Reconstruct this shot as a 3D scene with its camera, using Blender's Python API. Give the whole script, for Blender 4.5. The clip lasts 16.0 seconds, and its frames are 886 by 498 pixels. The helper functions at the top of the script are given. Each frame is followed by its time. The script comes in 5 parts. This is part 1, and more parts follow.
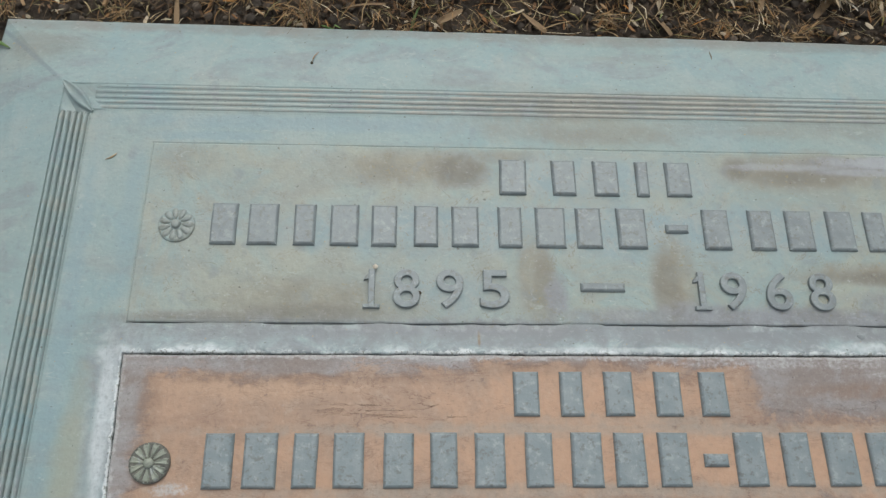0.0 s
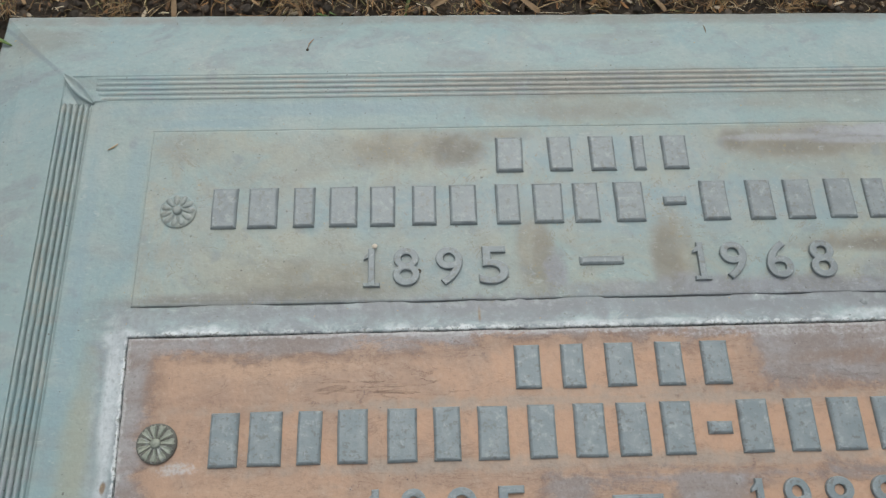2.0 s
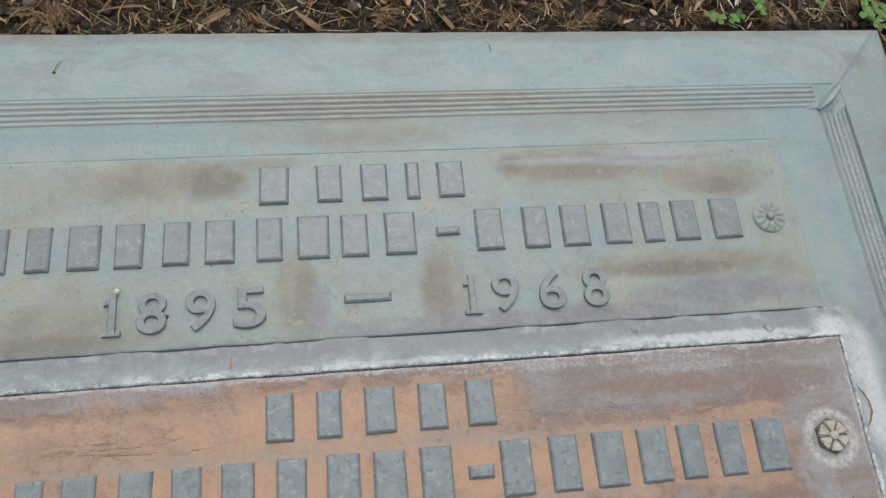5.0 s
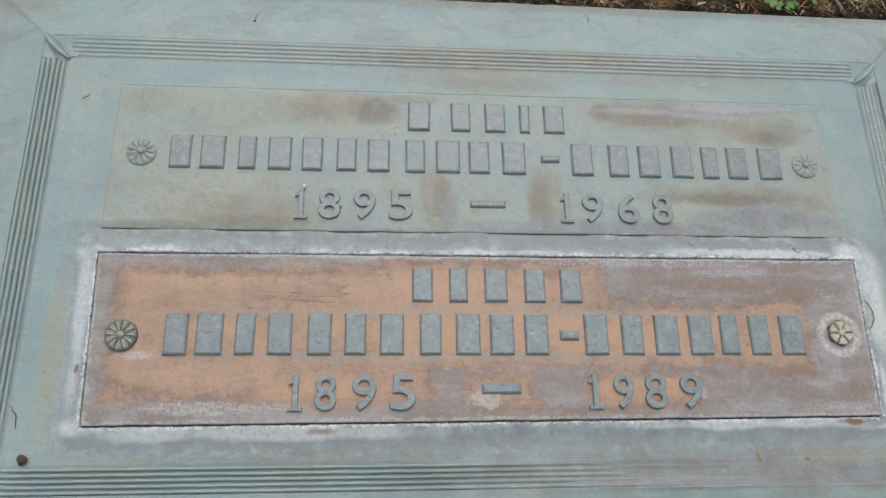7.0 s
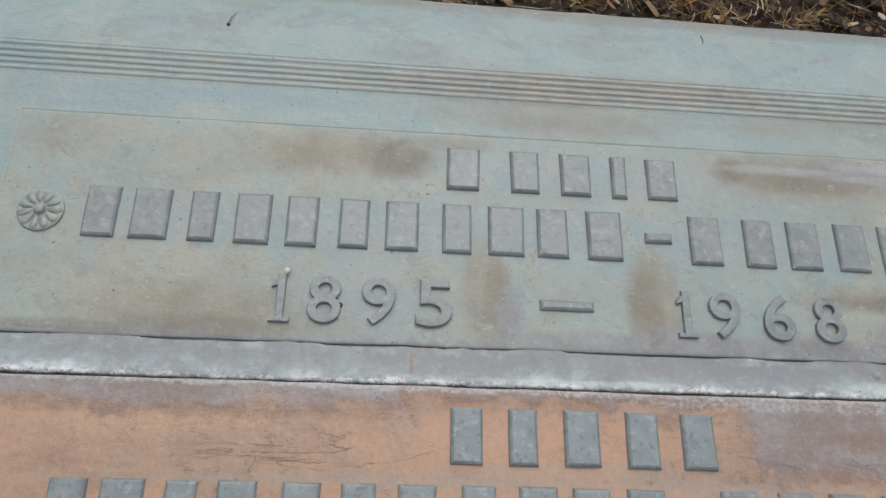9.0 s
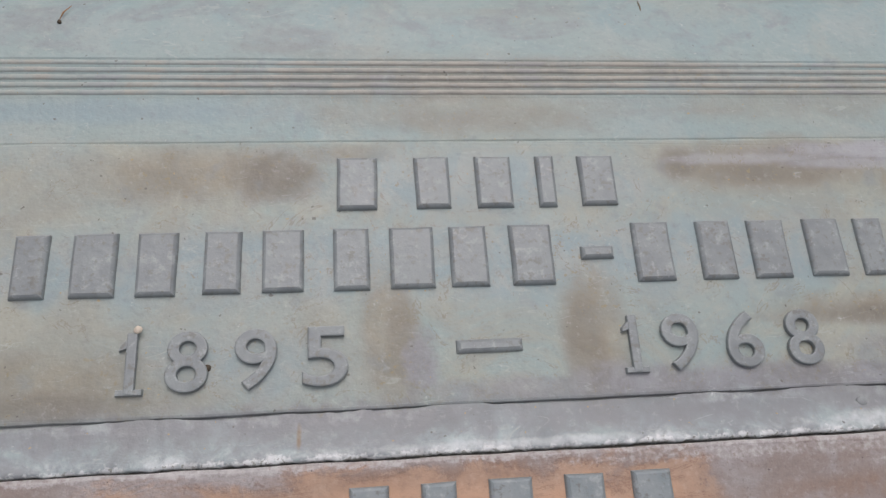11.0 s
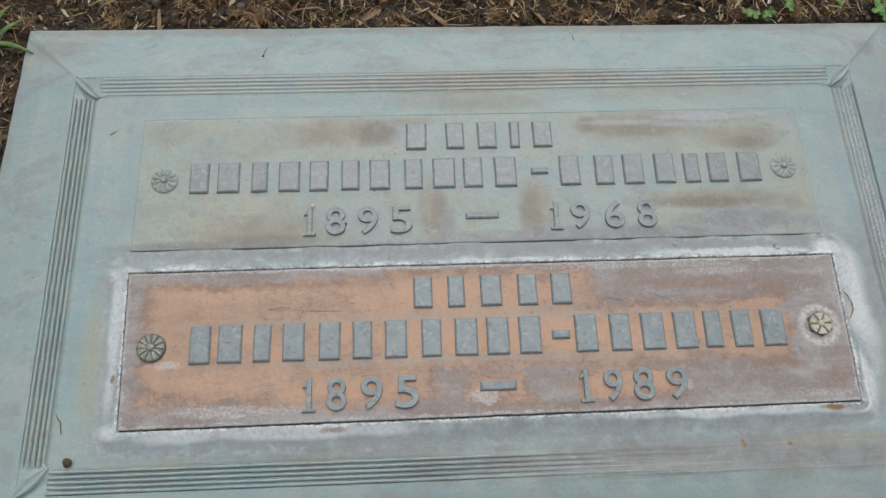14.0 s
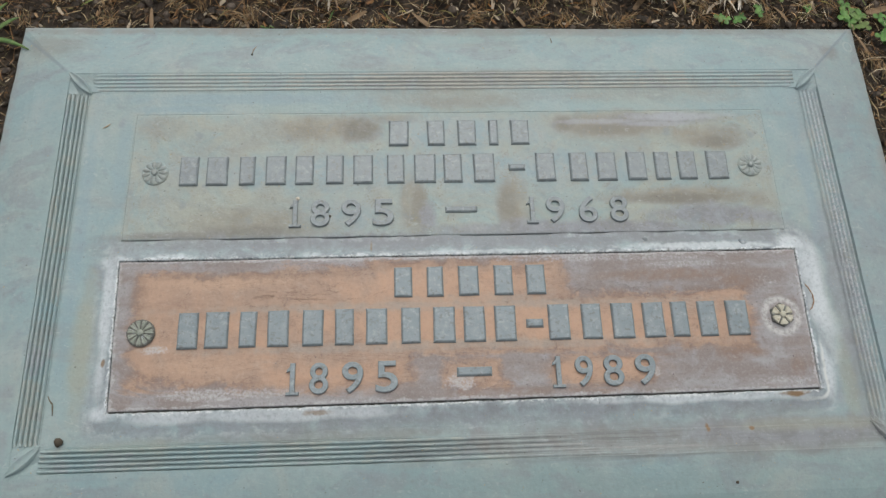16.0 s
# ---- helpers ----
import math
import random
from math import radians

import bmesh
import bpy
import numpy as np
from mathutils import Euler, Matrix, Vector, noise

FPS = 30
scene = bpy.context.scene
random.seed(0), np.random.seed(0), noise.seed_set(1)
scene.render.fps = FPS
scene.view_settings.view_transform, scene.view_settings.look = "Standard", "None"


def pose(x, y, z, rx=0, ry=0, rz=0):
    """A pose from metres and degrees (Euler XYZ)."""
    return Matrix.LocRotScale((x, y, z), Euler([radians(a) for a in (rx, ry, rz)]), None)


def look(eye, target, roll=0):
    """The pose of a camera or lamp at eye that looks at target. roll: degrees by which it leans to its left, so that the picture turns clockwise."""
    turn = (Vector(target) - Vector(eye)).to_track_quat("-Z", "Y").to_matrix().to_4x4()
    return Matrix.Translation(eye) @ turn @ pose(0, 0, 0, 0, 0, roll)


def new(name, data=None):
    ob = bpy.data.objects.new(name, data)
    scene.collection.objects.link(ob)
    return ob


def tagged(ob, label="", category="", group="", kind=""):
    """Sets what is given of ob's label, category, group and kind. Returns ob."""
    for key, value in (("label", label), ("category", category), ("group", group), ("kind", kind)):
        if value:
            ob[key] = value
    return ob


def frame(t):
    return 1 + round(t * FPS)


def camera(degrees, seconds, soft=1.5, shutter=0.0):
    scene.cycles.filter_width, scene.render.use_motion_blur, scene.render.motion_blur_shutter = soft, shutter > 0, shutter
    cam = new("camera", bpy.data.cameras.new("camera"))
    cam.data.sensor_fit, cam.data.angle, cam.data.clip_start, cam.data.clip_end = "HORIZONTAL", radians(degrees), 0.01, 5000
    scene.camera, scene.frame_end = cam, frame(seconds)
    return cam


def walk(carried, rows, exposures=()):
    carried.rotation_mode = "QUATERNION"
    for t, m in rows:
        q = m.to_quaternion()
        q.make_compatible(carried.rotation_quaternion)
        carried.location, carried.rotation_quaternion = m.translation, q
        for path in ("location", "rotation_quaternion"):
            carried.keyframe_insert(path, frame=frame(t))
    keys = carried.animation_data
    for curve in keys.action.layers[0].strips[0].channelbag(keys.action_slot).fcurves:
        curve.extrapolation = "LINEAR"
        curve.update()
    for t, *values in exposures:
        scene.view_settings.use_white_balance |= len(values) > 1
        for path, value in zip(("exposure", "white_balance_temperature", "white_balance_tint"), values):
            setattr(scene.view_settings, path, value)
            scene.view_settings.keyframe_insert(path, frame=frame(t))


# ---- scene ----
cam = camera(63.5, 16.0, 1.4)
PATH = [
    (0, (-0.09, -0.075, 0.333), (0.005, 0.614, -1.542), 8.0),
    (0.5, (-0.109, -0.087, 0.325), (-0.022, 0.578, -1.56), 8.1),
    (1, (-0.112, -0.096, 0.335), (-0.034, 0.566, -1.551), 8.0),
    (1.5, (-0.107, -0.095, 0.33), (-0.039, 0.579, -1.552), 6.9),
    (2, (-0.083, -0.088, 0.331), (-0.025, 0.612, -1.541), 3.3),
    (2.5, (-0.044, -0.079, 0.334), (0.079, 0.648, -1.525), 5.3),
    (3, (0.001, -0.065, 0.317), (0.222, 0.664, -1.532), 12.4),
    (3.2, (0.007, -0.062, 0.314), (0.244, 0.663, -1.535), 12.8),
    (5.3, (-0.009, -0.07, 0.328), (0.251, 0.594, -1.54), 17.8),
    (5.5, (-0.027, -0.082, 0.346), (0.215, 0.576, -1.527), 18.2),
    (6, (-0.048, -0.109, 0.386), (0.134, 0.534, -1.499), 14.5),
    (6.5, (-0.053, -0.131, 0.401), (0.141, 0.505, -1.485), 16.3),
    (7, (-0.058, -0.135, 0.405), (0.106, 0.491, -1.487), 14.6),
    (7.5, (-0.059, -0.128, 0.39), (0.093, 0.521, -1.496), 14.8),
    (8, (-0.064, -0.099, 0.344), (0.098, 0.652, -1.502), 16.7),
    (8.2, (-0.068, -0.089, 0.321), (0.096, 0.661, -1.526), 17.9),
    (10.3, (-0.063, -0.024, 0.247), (0.072, 0.682, -1.619), 5.1),
    (10.5, (-0.05, -0.021, 0.24), (0.137, 0.669, -1.628), 10.5),
    (11, (-0.036, -0.02, 0.231), (0.19, 0.646, -1.641), 16.2),
    (11.5, (-0.031, -0.021, 0.235), (0.202, 0.633, -1.64), 16.1),
    (12, (-0.03, -0.026, 0.241), (0.212, 0.624, -1.635), 16.8),
    (12.5, (-0.025, -0.045, 0.285), (0.226, 0.528, -1.614), 19.1),
    (13, (-0.031, -0.086, 0.351), (0.165, 0.479, -1.558), 16.1),
    (13.5, (-0.037, -0.129, 0.419), (0.12, 0.461, -1.486), 13.1),
    (14, (-0.04, -0.146, 0.439), (0.039, 0.506, -1.45), 5.0),
    (14.5, (-0.04, -0.152, 0.437), (0.025, 0.5, -1.452), 3.9),
    (15, (-0.031, -0.153, 0.437), (0.047, 0.501, -1.451), 4.6),
    (15.5, (-0.025, -0.149, 0.441), (0.085, 0.498, -1.448), 7.5),
    (16, (-0.033, -0.16, 0.455), (0.069, 0.501, -1.43), 7.2),
]
EXPOSURES = ((0.0, -0.13, 6400, 5.5), (2.0, -0.13, 6410, 6.5), (3.0, -0.13, 6440, 8.5), (7.0, -0.13, 6460, 9), (8.2, -0.13, 6450, 9), (10.4, -0.17, 6650, 17),
             (12.4, -0.17, 6650, 17), (13.0, -0.13, 6570, 15), (13.6, -0.13, 6520, 11), (14.5, -0.13, 6480, 9), (16.0, -0.15, 6450, 8))
walk(cam, [(t, look(eye, target, roll)) for t, eye, target, roll in PATH], EXPOSURES)
SKY, SUN = 0.155, 0.7

# ---- light ----
world = bpy.data.worlds.new("overcast_sky")
scene.world = world
world.use_nodes = True
wn = world.node_tree
sky = wn.nodes.new("ShaderNodeTexSky")
sky.sky_type, sky.sun_disc = "NISHITA", False
sky.sun_elevation, sky.sun_rotation = radians(60), radians(5)
sky.dust_density, sky.air_density, sky.ozone_density = 4.0, 1.0, 1.0
grey = wn.nodes.new("ShaderNodeHueSaturation")
grey.inputs["Saturation"].default_value = 0.28
wn.links.new(sky.outputs[0], grey.inputs["Color"])
wn.links.new(grey.outputs[0], wn.nodes["Background"].inputs["Color"])
wn.nodes["Background"].inputs["Strength"].default_value = SKY
sun_data = bpy.data.lights.new("sun", "SUN")
sun_data.energy, sun_data.angle, sun_data.color = SUN, radians(45), (1.0, 0.98, 0.94)
sun = new("sun", sun_data)
sun.matrix_world = look((0.1, 1.25, 2.1), (0, 0, 0))


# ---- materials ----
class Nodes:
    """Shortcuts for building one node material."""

    def __init__(self, name):
        self.mat = bpy.data.materials.new(name)
        self.mat.use_nodes = True
        self.t = self.mat.node_tree
        self.bsdf = self.t.nodes["Principled BSDF"]
        self.pos = self.t.nodes.new("ShaderNodeNewGeometry").outputs["Position"]

    def put(self, socket, value):
        if isinstance(value, (int, float)):
            socket.default_value = value
        elif isinstance(value, tuple):
            socket.default_value = value if len(value) == len(socket.default_value) else (*value, 1.0)
        else:
            self.t.links.new(value, socket)

    def math(self, op, a, b=0.0, c=None, clamp=False):
        n = self.t.nodes.new("ShaderNodeMath")
        n.operation, n.use_clamp = op, clamp
        self.put(n.inputs[0], a)
        self.put(n.inputs[1], b)
        if c is not None:
            self.put(n.inputs[2], c)
        return n.outputs[0]

    def vec(self, op, a, b=(0.0, 0.0, 0.0)):
        n = self.t.nodes.new("ShaderNodeVectorMath")
        n.operation = op
        self.put(n.inputs[0], a)
        self.put(n.inputs[1], b)
        return n.outputs["Value" if op in ("LENGTH", "DOT_PRODUCT", "DISTANCE") else "Vector"]

    def noise(self, scale, detail=4.0, rough=0.55, stretch=None, vector=None, warp=0.0):
        n = self.t.nodes.new("ShaderNodeTexNoise")
        v = vector or self.pos
        if stretch:
            v = self.vec("MULTIPLY", v, stretch)
        self.put(n.inputs["Vector"], v)
        n.inputs["Scale"].default_value, n.inputs["Detail"].default_value = scale, detail
        n.inputs["Roughness"].default_value, n.inputs["Distortion"].default_value = rough, warp
        return n.outputs["Fac"]

    def ramp(self, v, lo, hi, a=0.0, b=1.0):
        n = self.t.nodes.new("ShaderNodeMapRange")
        n.interpolation_type = "SMOOTHSTEP"
        self.put(n.inputs[0], v)
        for i, x in enumerate((lo, hi, a, b)):
            n.inputs[i + 1].default_value = x
        return n.outputs[0]

    def mix(self, f, a, b, kind="MIX"):
        n = self.t.nodes.new("ShaderNodeMix")
        n.data_type, n.blend_type = "RGBA", kind
        self.put(n.inputs[0], f)
        self.put(n.inputs[6], a)
        self.put(n.inputs[7], b)
        return n.outputs[2]

    def blob(self, x, y, rx, ry, ragged, amount=1.0):
        """A stain round (x, y), its edge broken up by the noise 'ragged'."""
        d = self.vec("SUBTRACT", self.pos, (x, y, 0.0))
        d = self.vec("LENGTH", self.vec("MULTIPLY", d, (1 / rx, 1 / ry, 0.0)))
        d = self.math("ADD", d, self.math("MULTIPLY_ADD", ragged, 1.6, -0.8))
        return self.ramp(d, 1.15, 0.35, 0.0, amount)

    def box(self, x0, y0, x1, y1, at=None):
        """The distance to a rectangle: above zero outside it, below zero within."""
        c = self.vec("SUBTRACT", at or self.pos, ((x0 + x1) / 2, (y0 + y1) / 2, 0.0))
        c = self.vec("SUBTRACT", self.vec("ABSOLUTE", c), ((x1 - x0) / 2, (y1 - y0) / 2, 0.0))
        n = self.t.nodes.new("ShaderNodeSeparateXYZ")
        self.put(n.inputs[0], c)
        out = self.vec("LENGTH", self.vec("MULTIPLY", self.vec("MAXIMUM", c), (1.0, 1.0, 0.0)))
        return self.math("ADD", out, self.math("MINIMUM", self.math("MAXIMUM", n.outputs[0], n.outputs[1]), 0.0))

    def plate_box(self):
        """The distance to the lower plate's slightly crooked outline."""
        n = self.t.nodes.new("ShaderNodeSeparateXYZ")
        self.put(n.inputs[0], self.pos)
        low = self.ramp_linear(n.outputs[1], PLATE[3], PLATE[1])
        dx = self.math("MULTIPLY", low, self.math("MULTIPLY_ADD", n.outputs[0], -LEAN[1], LEAN[0]))
        dy = self.math("MULTIPLY", low, self.math("MULTIPLY_ADD", n.outputs[0], LEAN[2], -LEAN[2] * LEAN[3]))
        shift = self.t.nodes.new("ShaderNodeCombineXYZ")
        self.put(shift.inputs[0], dx)
        self.put(shift.inputs[1], dy)
        return self.box(*PLATE, self.vec("SUBTRACT", self.pos, shift.outputs[0]))

    def ramp_linear(self, v, lo, hi):
        n = self.t.nodes.new("ShaderNodeMapRange")
        self.put(n.inputs[0], v)
        n.inputs[1].default_value, n.inputs[2].default_value = lo, hi
        return n.outputs[0]

    def line(self, v, level, half, amount=1.0):
        """A thin line where v passes the given level."""
        return self.ramp(self.math("ABSOLUTE", self.math("SUBTRACT", v, level)), half, 0.15 * half, 0.0, amount)

    def stroke(self, x0, y0, x1, y1, half, ragged, amount=1.0):
        """A soft stroke from one point to another."""
        mx, my, dx, dy = (x0 + x1) / 2, (y0 + y1) / 2, x1 - x0, y1 - y0
        d = math.hypot(dx, dy)
        rel = self.vec("SUBTRACT", self.pos, (mx, my, 0.0))
        along = self.math("ABSOLUTE", self.vec("DOT_PRODUCT", rel, (dx / d, dy / d, 0.0)))
        across = self.math("ABSOLUTE", self.vec("DOT_PRODUCT", rel, (-dy / d, dx / d, 0.0)))
        across = self.math("MULTIPLY_ADD", ragged, 1.2 * half, self.math("SUBTRACT", across, 0.6 * half))
        return self.math("MULTIPLY", self.ramp(across, half, 0.2 * half, 0.0, amount), self.ramp(along, 0.5 * d, 0.4 * d))

    def grainy(self, mask, coarse, fine, lo=0.27, hi=0.66, amount=0.85, cw=0.8, fw=1.8):
        """A mask whose soft edge is broken into grains and islands."""
        m = self.math("ADD", mask, self.math("ADD", self.math("MULTIPLY_ADD", coarse, cw, -0.5 * cw), self.math("MULTIPLY_ADD", fine, fw, -0.5 * fw)))
        return self.ramp(m, lo, hi, 0.0, amount)

    def union(self, *masks):
        m = masks[0]
        for other in masks[1:]:
            m = self.math("MAXIMUM", m, other)
        return m

    def random(self):
        return self.t.nodes.new("ShaderNodeNewGeometry").outputs["Random Per Island"]

    def palette(self, v, *colours):
        n = self.t.nodes.new("ShaderNodeValToRGB")
        n.color_ramp.interpolation = "CONSTANT"
        while len(n.color_ramp.elements) < len(colours):
            n.color_ramp.elements.new(0.5)
        for i, c in enumerate(colours):
            n.color_ramp.elements[i].position = i / len(colours)
            n.color_ramp.elements[i].color = (*c, 1.0)
        self.put(n.inputs[0], v)
        return n.outputs[0]

    def done(self, colour, rough, height=None, depth=0.001, metal=0.0, spec=0.5):
        self.put(self.bsdf.inputs["Base Color"], colour)
        self.put(self.bsdf.inputs["Roughness"], rough)
        self.put(self.bsdf.inputs["Metallic"], metal)
        self.put(self.bsdf.inputs["Specular IOR Level"], spec)
        if height is not None:
            b = self.t.nodes.new("ShaderNodeBump")
            b.inputs["Strength"].default_value = 1.0
            b.inputs["Distance"].default_value = depth
            self.put(b.inputs["Height"], height)
            self.put(self.bsdf.inputs["Normal"], b.outputs[0])
        return self.mat


PLATE = (-0.2195, -0.1016, 0.2315, -0.0068)   # the lower name plate
LEAN = (0.00075, 0.0100, 0.0052, 0.006)       # how its lower edge is drawn in and tilted
PANEL = (-0.2215, 0.0090, 0.2295, 0.1035)     # the upper raised panel


def patina(name="bronze_patina", ridges=0.0):
    """Weathered bronze: pale blue-green with tan and brown stains and white lime round the lower plate."""
    g = Nodes(name)
    n1, n2, n3 = g.noise(7.0, 3.0), g.noise(42.0, 5.0, 0.6, warp=0.4), g.noise(420.0, 4.0, 0.65)
    n4, speck = g.noise(160.0, 4.0, 0.6), g.noise(1500.0, 2.0, 0.6)
    n5, n6 = g.noise(19.0, 4.0, 0.6, warp=0.8), g.noise(85.0, 5.0, 0.65, warp=0.6)
    streak = g.noise(30.0, 4.0, 0.6, stretch=(0.35, 1.6, 1.0))
    cloud = g.noise(26.0, 6.0, 0.62, warp=1.6)
    # the blue-green skin, clouded at several sizes
    col = g.mix(g.ramp(n1, 0.35, 0.65), (0.250, 0.345, 0.352), (0.286, 0.356, 0.340))
    col = g.mix(g.ramp(n5, 0.50, 0.70, 0.0, 0.65), col, (0.236, 0.338, 0.356))
    col = g.mix(g.ramp(n2, 0.45, 0.72, 0.0, 0.6), col, (0.345, 0.395, 0.378))
    col = g.mix(g.ramp(n6, 0.54, 0.72, 0.0, 0.42), col, (0.215, 0.268, 0.270))
    col = g.mix(g.ramp(n6, 0.44, 0.30, 0.0, 0.35), col, (0.375, 0.415, 0.385))
    col = g.mix(g.ramp(streak, 0.52, 0.74, 0.0, 0.62), col, (0.252, 0.270, 0.246))
    # shade on the south border's slope painted in as a darker, greener tone
    col = g.mix(g.math("MULTIPLY", g.blob(0.02, -0.163, 0.40, 0.022, n5, 0.75), g.ramp(n4, 0.3, 0.6, 0.7, 1.0)), col, (0.222, 0.300, 0.290))
    cream = g.noise(13.0, 5.0, 0.62, warp=0.9)
    col = g.mix(g.math("MULTIPLY", g.ramp(cream, 0.50, 0.66, 0.0, 0.45), g.ramp(n4, 0.34, 0.56, 0.55, 1.0)), col, (0.366, 0.376, 0.330))
    # grey-violet bloom on the east side, bluer streaks beside the moulding
    col = g.mix(g.math("MULTIPLY", g.blob(0.285, 0.02, 0.050, 0.20, n5, 0.55), g.ramp(cloud, 0.38, 0.60, 0.3, 1.0)), col, (0.262, 0.292, 0.298))
    blue = g.union(g.blob(-0.14, 0.1165, 0.12, 0.0060, n2, 0.55), g.blob(-0.2495, 0.02, 0.006, 0.11, n2, 0.45), g.blob(-0.228, 0.065, 0.006, 0.05, n2, 0.35),
                   g.blob(0.2535, 0.03, 0.006, 0.08, n2, 0.5), g.blob(-0.19, 0.1085, 0.04, 0.004, n2, 0.6), g.blob(-0.03, 0.0455, 0.010, 0.004, n2, 0.7),
                   g.blob(-0.183, 0.0225, 0.005, 0.0025, n4, 0.6), g.blob(-0.166, 0.086, 0.006, 0.004, n4, 0.4))
    col = g.mix(blue, col, (0.222, 0.318, 0.352))
    border = g.ramp(g.box(-0.2710, -0.1380, 0.2765, 0.1375), 0.001, 0.006)
    smudge = g.math("MULTIPLY", border, g.ramp(g.noise(22.0, 6.0, 0.64, stretch=(0.6, 1.2, 1.0), warp=1.8), 0.49, 0.62, 0.0, 0.65))
    col = g.mix(g.math("MULTIPLY", smudge, g.ramp(n4, 0.34, 0.60, 0.55, 1.0)), col, (0.240, 0.268, 0.272))
    edge = g.math("MULTIPLY", g.ramp(g.math("MULTIPLY_ADD", n6, 0.012, g.box(-0.3185, -0.1815, 0.3220, 0.1825)), -0.004, 0.004), g.ramp(n2, 0.36, 0.60, 0.25, 0.85))
    col = g.mix(edge, col, (0.275, 0.280, 0.258))
    # tan weathering within the panel
    inside = g.ramp(g.math("MULTIPLY_ADD", n4, 0.010, g.box(*PANEL)), 0.009, 0.001)
    tan = g.math("MULTIPLY", inside, g.ramp(cloud, 0.36, 0.60, 0.15, 0.80))
    col = g.mix(tan, col, g.mix(g.ramp(n5, 0.40, 0.62), (0.352, 0.352, 0.288), (0.292, 0.300, 0.258)))
    # bluish halo round the rows of lettering
    halo = g.union(g.blob(0.0, 0.058, 0.235, 0.0175, n2, 0.9), g.blob(0.005, 0.086, 0.078, 0.015, n2, 0.85), g.blob(-0.075, 0.026, 0.050, 0.014, n2, 0.6))
    col = g.mix(g.math("MULTIPLY", halo, inside), col, g.mix(g.ramp(n6, 0.36, 0.62), (0.250, 0.332, 0.352), (0.318, 0.355, 0.345)))
    # brown stains, each darkest towards one side
    tawny = g.union(
        g.blob(-0.093, 0.091, 0.042, 0.013, cloud, 0.9), g.blob(0.118, 0.092, 0.055, 0.014, cloud, 0.95), g.blob(0.186, 0.082, 0.034, 0.012, cloud, 0.9),
        g.blob(-0.028, 0.032, 0.011, 0.026, cloud, 0.9), g.blob(0.041, 0.030, 0.013, 0.026, cloud, 0.95), g.blob(0.165, 0.0355, 0.060, 0.008, cloud, 0.95),
        g.blob(-0.140, 0.021, 0.055, 0.014, cloud, 0.8), g.blob(0.0, 0.116, 0.080, 0.013, cloud, 0.60), g.blob(0.02, 0.131, 0.11, 0.010, cloud, 0.5),
        g.blob(0.215, 0.032, 0.012, 0.008, cloud, 0.7), g.blob(-0.20, 0.093, 0.022, 0.010, cloud, 0.4), g.blob(0.145, 0.122, 0.10, 0.012, cloud, 0.4))
    col = g.mix(g.math("MULTIPLY", tawny, g.ramp(n6, 0.30, 0.60, 0.70, 1.0)), col, g.mix(g.ramp(n2, 0.4, 0.62), (0.285, 0.258, 0.195), (0.225, 0.212, 0.172)))
    brown = g.union(
        g.blob(-0.064, 0.0905, 0.018, 0.012, n2, 1.0), g.blob(-0.045, 0.098, 0.020, 0.005, n2, 0.5), g.blob(0.083, 0.094, 0.010, 0.009, n2, 0.9),
        g.blob(0.115, 0.089, 0.035, 0.006, n2, 0.7), g.blob(0.192, 0.078, 0.018, 0.006, n2, 0.8), g.blob(-0.0235, 0.028, 0.006, 0.020, n2, 0.6),
        g.blob(0.0375, 0.026, 0.008, 0.024, n2, 0.70), g.blob(0.155, 0.0335, 0.050, 0.005, n2, 0.9), g.blob(-0.135, 0.0135, 0.045, 0.006, n2, 0.8),
        g.blob(-0.02, 0.1275, 0.075, 0.008, n2, 0.40), g.blob(0.06, 0.134, 0.08, 0.005, n2, 0.35), g.blob(0.02, 0.113, 0.06, 0.006, n2, 0.25),
        g.blob(-0.19, 0.0115, 0.05, 0.004, n2, 0.7), g.blob(-0.10, -0.120, 0.12, 0.005, n2, 0.5), g.blob(-0.285, 0.165, 0.03, 0.012, n2, 0.5),
        g.blob(0.293, 0.154, 0.010, 0.008, n2, 0.5), g.blob(0.10, 0.177, 0.25, 0.006, n5, 0.4), g.blob(-0.15, 0.178, 0.2, 0.005, n5, 0.35))
    col = g.mix(g.math("MULTIPLY", brown, g.ramp(n6, 0.30, 0.62, 0.70, 1.0)), col, (0.180, 0.166, 0.138))
    # a darker band with dark and pale lines along the silted south side
    south_lines = g.noise(60.0, 5.0, 0.7, stretch=(0.12, 3.2, 1.0))
    south = g.blob(0.13, -0.131, 0.19, 0.012, n1)
    col = g.mix(g.math("MULTIPLY", g.union(g.blob(0.14, -0.129, 0.21, 0.014, n2, 0.9), g.blob(0.262, -0.10, 0.012, 0.05, n2, 0.6)), g.ramp(n6, 0.3, 0.6, 0.6, 1.0)), col, (0.215, 0.208, 0.196))
    col = g.mix(g.math("MULTIPLY", south, g.ramp(south_lines, 0.47, 0.57, 0.0, 0.75)), col, (0.150, 0.155, 0.150))
    col = g.mix(g.math("MULTIPLY", south, g.ramp(south_lines, 0.44, 0.36, 0.0, 0.5)), col, (0.34, 0.335, 0.315))
